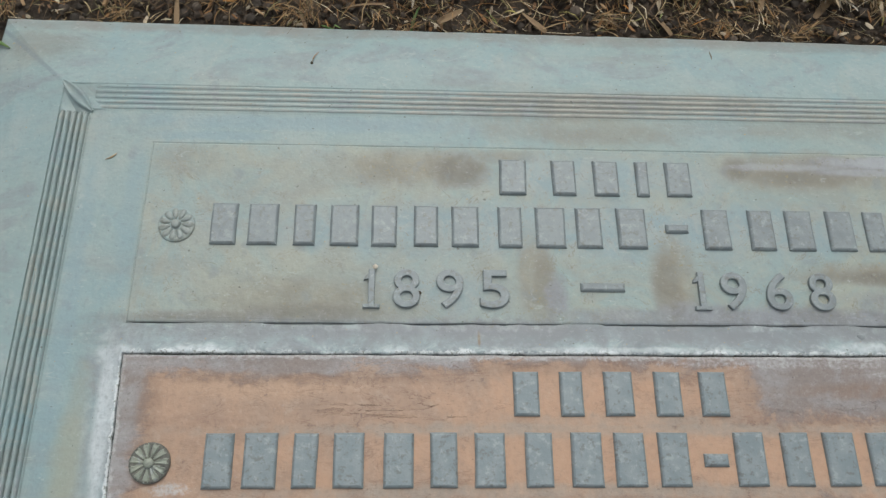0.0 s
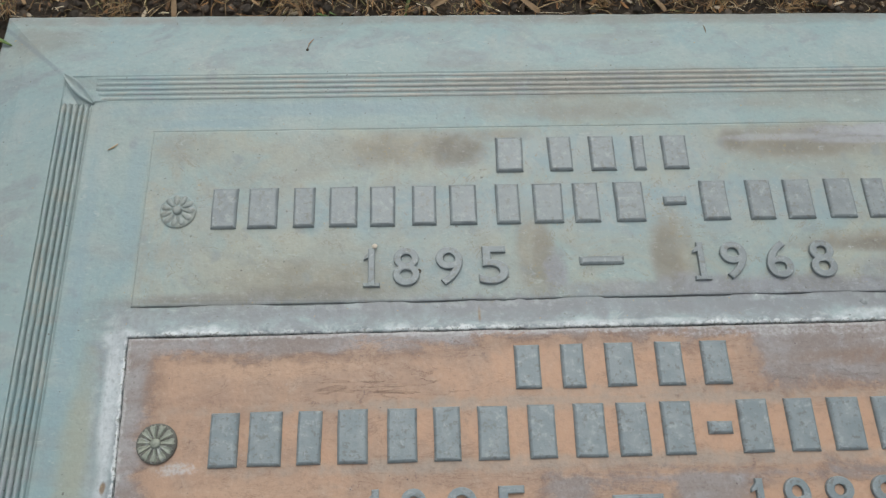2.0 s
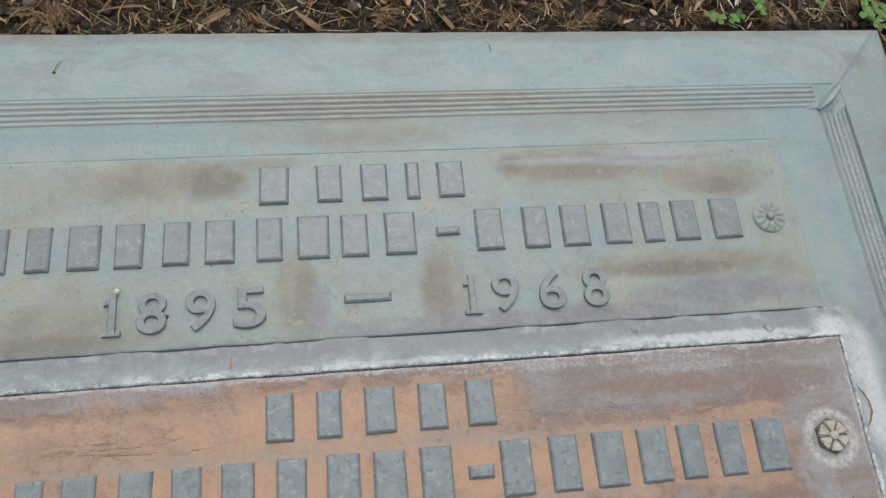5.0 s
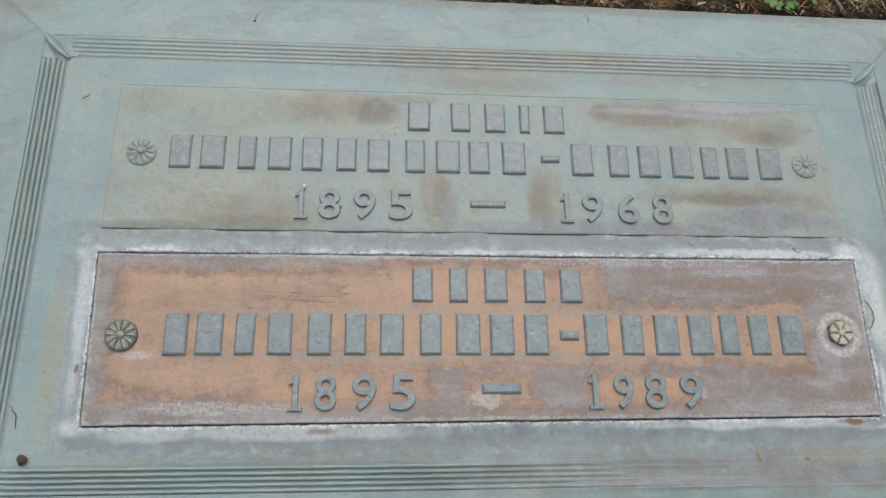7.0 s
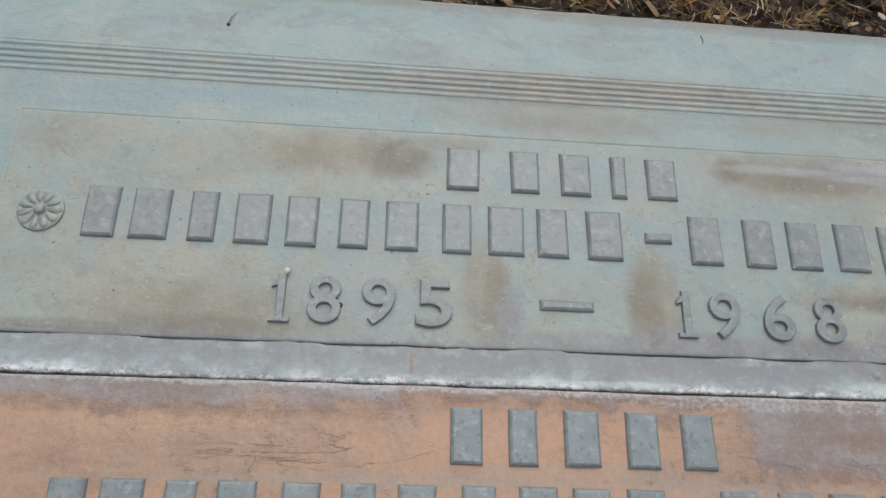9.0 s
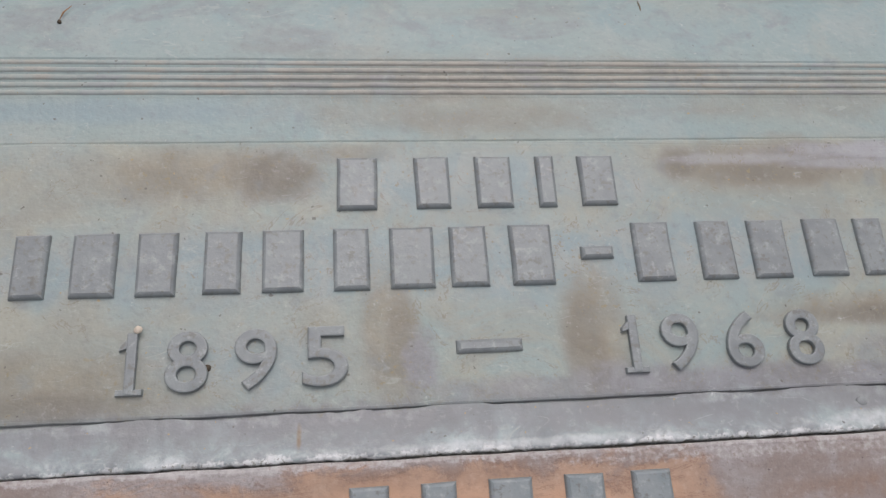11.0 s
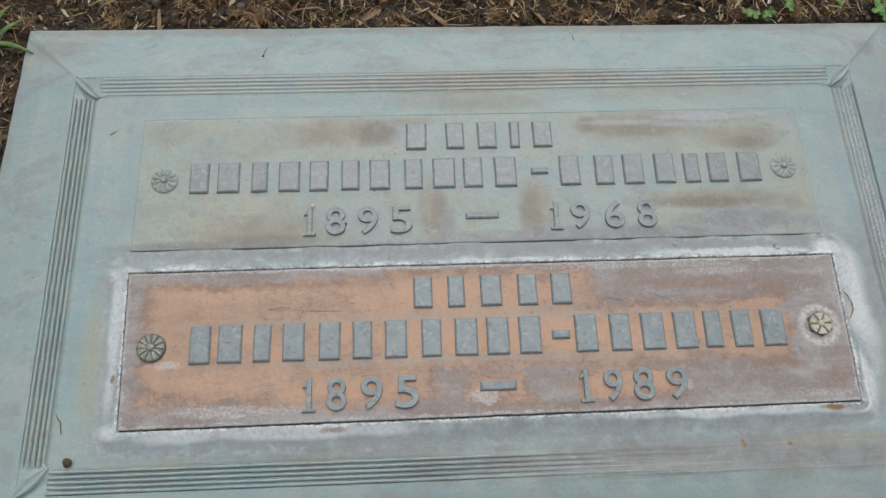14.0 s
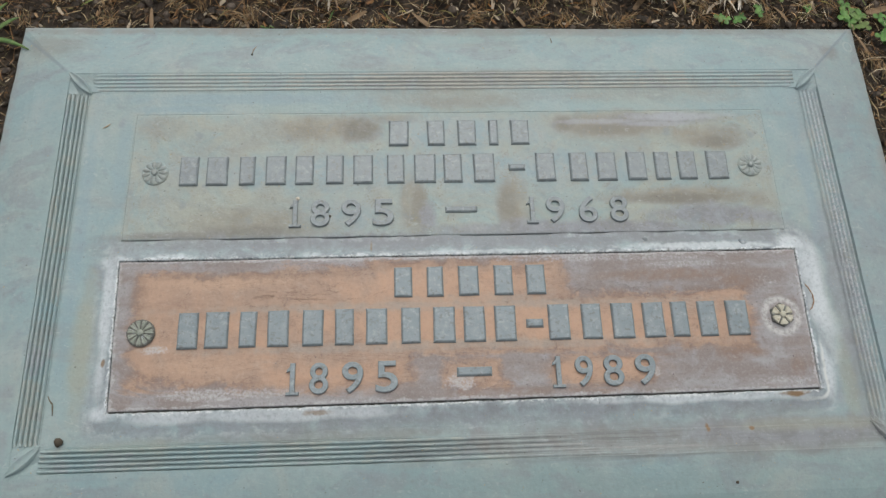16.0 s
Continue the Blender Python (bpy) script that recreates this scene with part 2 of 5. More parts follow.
    # violet-grey metal where the lime has dulled the skin
    violet = g.union(
        g.blob(0.180, 0.0205, 0.060, 0.0105, n2, 0.95), g.blob(0.10, 0.0125, 0.11, 0.008, n2, 0.95), g.blob(-0.06, 0.006, 0.12, 0.005, n2, 0.8),
        g.blob(0.035, 0.013, 0.07, 0.006, n2, 0.7), g.blob(-0.018, 0.0225, 0.007, 0.014, n4, 0.9), g.blob(0.048, 0.0145, 0.014, 0.008, n2, 0.8),
        g.blob(0.15, 0.0965, 0.05, 0.006, n2, 0.7), g.blob(0.262, -0.03, 0.014, 0.07, n2, 0.6), g.blob(0.2, -0.124, 0.09, 0.012, n2, 0.7))
    near = g.plate_box()
    ringed = g.math("MULTIPLY_ADD", n2, 0.022, near)
    violet = g.union(violet, g.math("MULTIPLY", g.ramp(ringed, 0.036, 0.016), g.ramp(cloud, 0.34, 0.58, 0.45, 0.95)))
    col = g.mix(g.math("MULTIPLY", violet, g.ramp(n3, 0.36, 0.58, 0.85, 1.0)), col, g.mix(g.ramp(n6, 0.38, 0.62), (0.262, 0.270, 0.290), (0.205, 0.205, 0.212)))
    # pale lilac smears over the brown at the upper edge
    smear = g.union(g.blob(0.165, 0.0985, 0.042, 0.0040, cloud, 0.75), g.blob(0.105, 0.0950, 0.035, 0.0030, cloud, 0.55), g.blob(0.150, 0.0925, 0.03, 0.0025, cloud, 0.5))
    col = g.mix(smear, col, (0.372, 0.382, 0.405))
    olive = g.union(g.blob(-0.2375, -0.060, 0.0085, 0.055, n2, 0.9), g.blob(-0.2, -0.124, 0.035, 0.006, n2, 0.5),
                    g.blob(0.22, -0.122, 0.06, 0.005, n2, 0.6), g.blob(0.252, -0.095, 0.006, 0.03, n2, 0.6))
    col = g.mix(g.math("MULTIPLY", olive, 0.7), col, (0.318, 0.322, 0.242))
    # silvery lime that has bled out round the lower plate, fading outwards
    wide = g.math("ADD", near, g.math("ADD", g.math("MULTIPLY_ADD", n2, 0.012, -0.006), g.math("MULTIPLY_ADD", n4, 0.005, -0.0025)))
    silver = g.math("MULTIPLY", g.ramp(wide, 0.0185, 0.0035), g.ramp(n6, 0.32, 0.58, 0.92, 0.55))
    thin = g.blob(0.05, -0.113, 0.24, 0.011, n2, 0.45)
    silver = g.math("MULTIPLY", silver, g.math("SUBTRACT", 1.0, thin))
    col = g.mix(silver, col, g.mix(g.ramp(cloud, 0.36, 0.60), (0.332, 0.412, 0.426), (0.228, 0.260, 0.272)))
    lumps = g.math("MULTIPLY", g.ramp(wide, 0.0150, 0.0080), g.ramp(g.noise(120.0, 5.0, 0.65, warp=1.2), 0.50, 0.62, 0.0, 0.55))
    col = g.mix(lumps, col, (0.225, 0.250, 0.258))
    groove = g.math("MULTIPLY", g.blob(0.0, 0.0055, 0.26, 0.0066, n4, 0.85), g.ramp(n2, 0.34, 0.60, 0.45, 1.0))
    col = g.mix(groove, col, (0.205, 0.212, 0.222))
    # whiter where it lies thickest: a soft bloom round the east end and the corners
    thick = g.math("MULTIPLY", g.ramp(wide, 0.0065, 0.0010), g.ramp(n6, 0.32, 0.60, 0.75, 0.05))
    thick = g.math("MULTIPLY", thick, g.math("SUBTRACT", 1.0, g.math("MULTIPLY", thin, 1.2)))
    soft = g.noise(34.0, 2.5, 0.45)
    bloom = g.union(g.blob(0.2430, -0.030, 0.0115, 0.048, soft, 0.72), g.blob(0.2330, -0.002, 0.0150, 0.0080, soft, 0.66), g.blob(0.2380, -0.090, 0.0060, 0.026, soft, 0.70),
                    g.blob(0.17, -0.0025, 0.065, 0.0036, n4, 0.60), g.blob(-0.2245, -0.045, 0.0055, 0.055, soft, 0.72), g.blob(-0.221, -0.104, 0.012, 0.0070, soft, 0.72),
                    g.blob(-0.222, -0.006, 0.011, 0.0055, soft, 0.55), g.blob(-0.12, -0.1070, 0.11, 0.0048, soft, 0.58), g.blob(0.15, -0.1045, 0.10, 0.0036, soft, 0.65),
                    g.blob(0.01, -0.0040, 0.06, 0.0020, n4, 0.5))
    col = g.mix(g.union(thick, bloom), col, g.mix(g.ramp(n3, 0.38, 0.62), (0.68, 0.71, 0.715), (0.57, 0.61, 0.62)))
    rim = g.math("MULTIPLY", g.line(wide, 0.0150, 0.0030), g.math("MULTIPLY", g.ramp(n5, 0.46, 0.62), g.ramp(n4, 0.40, 0.60)))
    col = g.mix(g.math("MULTIPLY", rim, 0.35), col, (0.50, 0.535, 0.545))
    curl = g.math("MULTIPLY", g.line(g.math("MULTIPLY_ADD", n6, 0.004, near), 0.0085, 0.0018), g.blob(0.238, -0.095, 0.022, 0.03, n2))
    col = g.mix(curl, col, (0.62, 0.63, 0.60))
    # broken crust with dirt caught in it right beside the plate
    crust = g.math("MULTIPLY", g.ramp(g.math("MULTIPLY_ADD", n6, 0.006, near), 0.0075, 0.0025), g.ramp(n4, 0.35, 0.55, 0.5, 1.0))
    col = g.mix(g.grainy(crust, n4, g.noise(520.0, 3.0, 0.6), 0.34, 0.70, 0.70, 0.9, 1.6), col, (0.72, 0.735, 0.73))
    col = g.mix(g.grainy(g.math("MULTIPLY", crust, 0.75), g.noise(230.0, 3.0), g.noise(700.0, 2.0), 0.66, 0.76, 0.8), col, (0.20, 0.21, 0.18))
    col = g.mix(g.union(g.blob(-0.0565, 0.001, 0.0011, 0.0045, n4, 0.8), g.blob(0.154, -0.1225, 0.0014, 0.003, n4),
                        g.blob(0.182, -0.124, 0.002, 0.0016, n4), g.blob(-0.09, -0.1065, 0.01, 0.0020, n4, 0.7), g.blob(-0.2235, -0.0725, 0.0016, 0.003, n4, 0.9),
                        g.blob(0.214, -0.1035, 0.010, 0.0020, n4)), col, (0.235, 0.150, 0.080))
    if ridges:      # ridges rubbed down to a tan and lilac skin
        rub = g.noise(55.0, 5.0, 0.65, warp=0.6)
        bare = g.math("SUBTRACT", 1.0, g.blob(0.16, -0.131, 0.20, 0.016, n2))
        north = g.blob(0.03, 0.1300, 0.24, 0.016, n2, 0.85)
        col = g.mix(g.math("MULTIPLY", north, g.ramp(rub, 0.40, 0.60, 0.35, 0.9)), col, (0.372, 0.350, 0.310))
        col = g.mix(g.math("MULTIPLY", bare, g.ramp(rub, 0.50, 0.62, 0.0, ridges)), col, (0.362, 0.350, 0.295))
        col = g.mix(g.math("MULTIPLY", bare, g.ramp(rub, 0.46, 0.36, 0.0, ridges)), col, (0.315, 0.310, 0.325))
        col = g.mix(g.math("MULTIPLY", g.blob(0.2700, 0.02, 0.006, 0.16, n4), g.ramp(n3, 0.46, 0.60, 0.0, 0.7)), col, (0.50, 0.50, 0.52))
    # shaded creases of the mitres painted as lines; a pale ring on one corner
    mitre = g.union(g.stroke(0.277, 0.138, 0.318, 0.179, 0.0016, n6, 0.75), g.stroke(-0.320, 0.181, -0.272, 0.138, 0.0016, n6, 0.45))
    col = g.mix(mitre, col, (0.175, 0.215, 0.235))
    ring = g.line(g.vec("DISTANCE", g.vec("MULTIPLY", g.pos, (1.0, 1.0, 0.0)), (0.3125, 0.1615, 0.0)), 0.0040, 0.0012, 0.6)
    col = g.mix(g.math("MULTIPLY", ring, g.ramp(n4, 0.40, 0.55, 0.3, 1.0)), col, (0.42, 0.46, 0.43))
    # dried tide lines and ochre crumbs round the lettering, fine scratches, blotches, pits and pale specks
    tide = g.math("MULTIPLY", g.math("MULTIPLY", g.line(g.noise(34.0, 5.0, 0.60, warp=1.4), 0.5, 0.010, 0.6), g.ramp(n6, 0.46, 0.58)), inside)
    col = g.mix(tide, col, (0.225, 0.205, 0.145))
    # the ochre specks also stand in for shaded outlines round the letters
    crumbs = g.math("MULTIPLY", g.union(halo, tawny, g.math("MULTIPLY", inside, 0.35)), g.ramp(g.noise(620.0, 2.0, 0.5), 0.63, 0.69, 0.0, 0.8))
    col = g.mix(g.math("MULTIPLY", crumbs, g.ramp(n2, 0.42, 0.56)), col, (0.275, 0.228, 0.130))
    scratch = g.line(g.noise(70.0, 3.0, 0.5, stretch=(0.25, 1.0, 1.0), warp=0.8), 0.5, 0.006, 0.35)
    col = g.mix(g.math("MULTIPLY", scratch, g.ramp(n4, 0.50, 0.60)), col, (0.44, 0.475, 0.46))
    col = g.mix(g.ramp(g.noise(75.0, 3.0, 0.5), 0.62, 0.74, 0.0, 0.40), col, (0.20, 0.238, 0.252))
    col = g.mix(g.ramp(n3, 0.54, 0.70, 0.0, 0.26), col, (0.19, 0.20, 0.185))
    col = g.mix(g.ramp(n3, 0.44, 0.30, 0.0, 0.20), col, (0.45, 0.48, 0.46))
    col = g.mix(g.ramp(speck, 0.72, 0.77, 0.0, 0.22), col, (0.55, 0.55, 0.50))
    col = g.mix(g.ramp(g.noise(480.0, 1.0, 0.4), 0.775, 0.80, 0.0, 0.75), col, (0.11, 0.105, 0.09))
    col = g.mix(g.ramp(g.noise(560.0, 1.0, 0.4, vector=g.vec("ADD", g.pos, (3.0, 1.0, 0.0))), 0.785, 0.81, 0.0, 0.8), col, (0.40, 0.30, 0.15))
    rough = g.ramp(n4, 0.3, 0.7, 0.40, 0.60)
    h = g.math("ADD", g.math("MULTIPLY", n3, 0.35), g.math("ADD", g.math("MULTIPLY", n4, 0.8), g.math("MULTIPLY", speck, 0.05)))
    h = g.math("ADD", h, g.math("MULTIPLY", n2, 1.4))
    return g.done(col, rough, h, 0.00045, 0.0, 0.5)


def rusty_plate():
    """The lower plate: orange fields round the lettering within a grey-violet, streaky crust."""
    g = Nodes("orange_bronze_plate")
    n2, n3, n4 = g.noise(38.0, 5.0, 0.6, warp=0.5), g.noise(420.0, 4.0, 0.65), g.noise(150.0, 5.0, 0.62)
    streak = g.noise(48.0, 5.0, 0.62, stretch=(0.3, 1.5, 1.0))
    cloud = g.noise(30.0, 6.0, 0.62, stretch=(0.6, 1.3, 1.0), warp=1.5)
    fine, grains = g.noise(800.0, 3.0, 0.7), g.noise(1300.0, 2.0, 0.6)
    # the orange skin
    col = g.mix(g.ramp(n2, 0.35, 0.68), (0.430, 0.280, 0.192), (0.360, 0.250, 0.184))
    col = g.mix(g.ramp(streak, 0.52, 0.70, 0.0, 0.60), col, (0.300, 0.192, 0.140))
    col = g.mix(g.ramp(g.noise(85.0, 5.0, 0.65, warp=0.8), 0.54, 0.70, 0.0, 0.45), col, (0.42, 0.325, 0.250))
    bright = g.union(g.blob(0.005, -0.026, 0.075, 0.014, n2), g.blob(0.02, -0.054, 0.195, 0.016, n2, 0.9),
                     g.blob(-0.075, -0.086, 0.05, 0.012, n2, 0.8), g.blob(0.09, -0.085, 0.045, 0.009, n2, 0.8))
    col = g.mix(g.math("MULTIPLY", bright, g.ramp(n4, 0.25, 0.6, 0.35, 0.90)), col, (0.470, 0.298, 0.198))
    col = g.mix(g.union(g.blob(-0.15, -0.022, 0.055, 0.006, cloud, 0.7), g.blob(-0.165, -0.076, 0.040, 0.008, cloud, 0.6)), col, (0.470, 0.315, 0.215))
    vein = g.line(g.noise(60.0, 6.0, 0.7, stretch=(0.35, 1.3, 1.0), warp=1.2), 0.5, 0.016, 0.6)
    col = g.mix(g.math("MULTIPLY", vein, g.ramp(n2, 0.42, 0.6)), col, (0.22, 0.125, 0.085))
    crack = g.math("MULTIPLY", g.line(g.noise(75.0, 5.0, 0.66, stretch=(0.22, 1.1, 1.0), warp=0.9), 0.5, 0.012, 0.55),
                   g.union(g.blob(-0.10, -0.031, 0.060, 0.010, n2), g.blob(0.12, -0.0305, 0.085, 0.006, n2)))
    col = g.mix(crack, col, (0.17, 0.095, 0.065))
    # verdigris bleeding from the rows of letters
    bleed = g.union(g.blob(0.0, -0.0405, 0.19, 0.004, n4, 0.6), g.blob(0.0, -0.0670, 0.19, 0.004, n4, 0.6), g.blob(0.01, -0.036, 0.055, 0.004, n4, 0.5),
                    g.blob(-0.075, -0.097, 0.045, 0.003, n4, 0.5))
    col = g.mix(g.math("MULTIPLY", bleed, g.ramp(n3, 0.35, 0.6, 0.7, 1.0)), col, (0.325, 0.300, 0.258))
    # where the orange ends: the grey crust, with a dark brown line along its edge
    field = g.box(-0.206, -0.0885, -0.030, -0.0175)
    for rect in ((-0.056, -0.043, 0.068, -0.0125), (-0.200, -0.0715, 0.190, -0.0345), (-0.010, -0.0910, 0.026, -0.0780),
                 (0.058, -0.0935, 0.122, -0.0765)):
        field = g.math("MINIMUM", field, g.box(*rect))
    field = g.math("ADD", field, g.math("ADD", g.math("MULTIPLY_ADD", cloud, 0.034, -0.017), g.math("MULTIPLY_ADD", n4, 0.008, -0.004)))
    field = g.math("MULTIPLY_ADD", streak, 0.012, g.math("SUBTRACT", field, 0.006))
    grey = g.mix(g.ramp(streak, 0.38, 0.62), (0.318, 0.314, 0.318), (0.232, 0.202, 0.190))
    grey = g.mix(g.ramp(cloud, 0.48, 0.66, 0.0, 0.65), grey, (0.236, 0.196, 0.178))
    grey = g.mix(g.ramp(n2, 0.52, 0.66, 0.0, 0.65), grey, (0.350, 0.350, 0.360))
    grey = g.mix(g.ramp(fine, 0.56, 0.68, 0.0, 0.30), grey, (0.165, 0.140, 0.130))
    grey = g.mix(g.ramp(fine, 0.43, 0.34, 0.0, 0.22), grey, (0.40, 0.39, 0.39))
    crusted = g.grainy(g.ramp(field, -0.0055, 0.0080), n4, n3, 0.12, 0.88, 0.92, 0.5, 0.5)
    col = g.mix(crusted, col, grey)
    band = g.ramp(g.math("ABSOLUTE", g.math("SUBTRACT", field, 0.0018)), 0.0060, 0.0005, 0.0, 0.50)
    col = g.mix(g.math("MULTIPLY", band, g.ramp(n4, 0.40, 0.58, 0.2, 1.0)), col, (0.245, 0.142, 0.092))
    rust = g.union(g.blob(0.150, -0.0225, 0.080, 0.0055, streak, 0.8), g.blob(0.186, -0.076, 0.022, 0.0075, n2, 0.9), g.blob(0.186, -0.028, 0.018, 0.008, n2, 0.8),
                   g.blob(0.218, -0.088, 0.006, 0.010, n2, 0.6), g.blob(-0.13, -0.0175, 0.080, 0.0030, streak, 0.5), g.blob(-0.02, -0.0125, 0.050, 0.0035, streak, 0.6),
                   g.blob(0.03, -0.0975, 0.060, 0.0040, streak, 0.6), g.blob(-0.205, -0.030, 0.006, 0.016, n2, 0.6))
    col = g.mix(g.math("MULTIPLY", rust, g.ramp(n4, 0.34, 0.58, 0.35, 0.85)), col, (0.238, 0.155, 0.112))
    # whitish crust
    d = g.math("MULTIPLY", g.plate_box(), -1.0)
    crust = g.union(g.blob(-0.15, -0.0940, 0.055, 0.0050, n2, 0.65), g.blob(-0.192, -0.0655, 0.010, 0.0040, n2, 0.75),
                    g.blob(0.0, -0.0905, 0.014, 0.007, n4, 0.8), g.ramp(g.math("MULTIPLY_ADD", n4, -0.005, d), 0.0006, -0.0016, 0.0, 0.7),
                    g.blob(0.125, -0.087, 0.004, 0.005, n4, 0.7), g.blob(0.10, -0.0105, 0.12, 0.0030, n4, 0.55), g.blob(0.16, -0.0155, 0.05, 0.0035, streak, 0.55),
                    g.blob(0.205, -0.095, 0.03, 0.004, streak, 0.5), g.blob(0.205, -0.030, 0.012, 0.009, cloud, 0.3))
    col = g.mix(g.grainy(crust, n4, g.noise(520.0, 3.0, 0.6), 0.25, 1.05, 0.75, 1.0, 1.8), col, (0.50, 0.49, 0.485))
    halo = g.math("ABSOLUTE", g.math("SUBTRACT", g.vec("DISTANCE", g.vec("MULTIPLY", g.pos, (1.0, 1.0, 0.0)), (0.2135, -0.0530, 0.0)), g.math("MULTIPLY_ADD", n4, 0.003, 0.0098)))
    col = g.mix(g.ramp(halo, 0.0034, 0.0006, 0.0, 0.85), col, g.mix(g.ramp(n3, 0.4, 0.6), (0.56, 0.545, 0.525), (0.40, 0.385, 0.37)))
    pit = g.math("MULTIPLY", g.ramp(g.noise(300.0, 4.0, 0.7), 0.60, 0.68), g.ramp(n2, 0.46, 0.62, 0.1, 0.7))
    col = g.mix(pit, col, (0.20, 0.140, 0.115))
    col = g.mix(g.ramp(n3, 0.53, 0.68, 0.0, 0.30), col, g.mix(crusted, (0.22, 0.15, 0.12), (0.165, 0.145, 0.140)))
    col = g.mix(g.ramp(n3, 0.45, 0.32, 0.0, 0.22), col, g.mix(crusted, (0.54, 0.42, 0.33), (0.44, 0.43, 0.43)))
    col = g.mix(g.ramp(fine, 0.58, 0.70, 0.0, 0.32), col, g.mix(crusted, (0.22, 0.15, 0.12), (0.150, 0.130, 0.120)))
    col = g.mix(g.math("MULTIPLY", bright, g.ramp(n4, 0.35, 0.55, 0.2, 0.5)), col, (0.492, 0.308, 0.204))
    col = g.mix(g.ramp(grains, 0.71, 0.78, 0.0, 0.4), col, (0.55, 0.47, 0.40))
    col = g.mix(g.ramp(g.noise(520.0, 1.0, 0.4), 0.78, 0.81, 0.0, 0.9), col, (0.07, 0.05, 0.045))
    h = g.math("ADD", g.math("MULTIPLY", n3, 0.35), g.math("ADD", n4, g.math("ADD", g.math("MULTIPLY", grains, 0.06), g.math("MULTIPLY", crusted, 0.4))))
    h = g.math("SUBTRACT", g.math("MULTIPLY_ADD", n2, 1.0, h), g.math("MULTIPLY", crack, 0.5))
    return g.done(col, g.ramp(n4, 0.3, 0.7, 0.42, 0.62), h, 0.0005, 0.0, 0.45)


def cast_metal(name, a, b, c, rough=0.45):
    """Raised lettering and fittings: dark bronze with a worn, paler skin."""
    g = Nodes(name)
    n3, n4, sp = g.noise(420.0, 4.0, 0.65), g.noise(130.0, 4.0, 0.6), g.noise(1400.0, 2.0)
    col = g.mix(g.ramp(n4, 0.35, 0.65), a, b)
    col = g.mix(g.ramp(n3, 0.53, 0.66, 0.0, 0.8), col, c)
    col = g.mix(g.ramp(g.noise(260.0, 4.0, 0.7), 0.56, 0.66, 0.0, 0.5), col, (0.36, 0.39, 0.39))
    col = g.mix(g.ramp(sp, 0.68, 0.75, 0.0, 0.5), col, (0.42, 0.43, 0.42))
    return g.done(col, g.ramp(n4, 0.3, 0.7, rough - 0.08, rough + 0.12), g.math("MULTIPLY_ADD", n4, 1.2, g.math("MULTIPLY", n3, 0.5)), 0.00030, 0.15, 0.5)


def soil():
    g = Nodes("damp_soil")
    n1, n2, n3 = g.noise(3.0, 3.0), g.noise(60.0, 5.0, 0.6), g.noise(500.0, 5.0, 0.7)
    col = g.mix(g.ramp(n2, 0.35, 0.65), (0.048, 0.038, 0.029), (0.088, 0.068, 0.051))
    col = g.mix(g.ramp(n3, 0.55, 0.75, 0.0, 0.5), col, (0.07, 0.052, 0.038))
    d = g.vec("LENGTH", g.vec("MULTIPLY", g.pos, (1.0, 1.0, 0.0)))
    lawn = g.math("MULTIPLY", g.ramp(g.math("MULTIPLY_ADD", n1, 0.3, d), 0.50, 0.95), g.ramp(n2, 0.3, 0.6, 0.5, 1.0))
    col = g.mix(lawn, col, g.mix(g.ramp(n1, 0.35, 0.65), (0.055, 0.075, 0.025), (0.12, 0.09, 0.045)))
    return g.done(col, 0.9, g.math("ADD", n3, g.math("MULTIPLY", n2, 2.0)), 0.003, 0.0, 0.25)


def scraps(name, rough, *colours):
    """Loose plant stuff and crumbs, each piece in a colour of its own."""
    g = Nodes(name)
    n3 = g.noise(500.0, 3.0, 0.6)
    fibre = g.noise(160.0, 3.0, 0.6)
    col = g.palette(g.random(), *colours)
    col = g.mix(g.ramp(fibre, 0.5, 0.8, 0.0, 0.4), col, (0.08, 0.05, 0.03))
    return g.done(col, rough, n3, 0.0005, 0.0, 0.35)


def foliage(name, a, b):
    g = Nodes(name)
    col = g.mix(g.ramp(g.noise(180.0, 4.0), 0.35, 0.65), a, b)
    col = g.mix(g.ramp(g.noise(35.0, 2.0), 0.55, 0.7, 0.0, 0.5), col, (0.16, 0.15, 0.05))
    m = g.done(col, 0.5, g.noise(600.0, 3.0), 0.0003, 0.0, 0.4)
    g.bsdf.inputs["Subsurface Weight"].default_value = 0.15
    g.bsdf.inputs["Subsurface Radius"].default_value = (0.001, 0.002, 0.0005)
    return m


PATINA, REEDED, RUSTY, SOIL = patina(), patina("rubbed_bronze_ridges", 0.45), rusty_plate(), soil()
UPPER_TYPE = cast_metal("grey_bronze_lettering", (0.205, 0.228, 0.235), (0.255, 0.285, 0.288), (0.185, 0.185, 0.172))
LOWER_TYPE = cast_metal("blue_grey_lettering", (0.200, 0.238, 0.250), (0.250, 0.284, 0.294), (0.16, 0.165, 0.16))
GREEN_BRASS = cast_metal("green_brass_rosette", (0.245, 0.268, 0.220), (0.315, 0.33, 0.265), (0.18, 0.185, 0.155))
PALE_ROSETTE = cast_metal("pale_rosette", (0.25, 0.285, 0.272), (0.30, 0.32, 0.285), (0.20, 0.205, 0.18))
YELLOW_BRASS = cast_metal("yellow_brass_bolt", (0.45, 0.42, 0.32), (0.53, 0.50, 0.40), (0.30, 0.26, 0.18))
DARK_SEAT_AND_GAP = cast_metal("dark_seat_and_gap_shade", (0.12, 0.12, 0.105), (0.16, 0.155, 0.13), (0.075, 0.075, 0.065), 0.6)
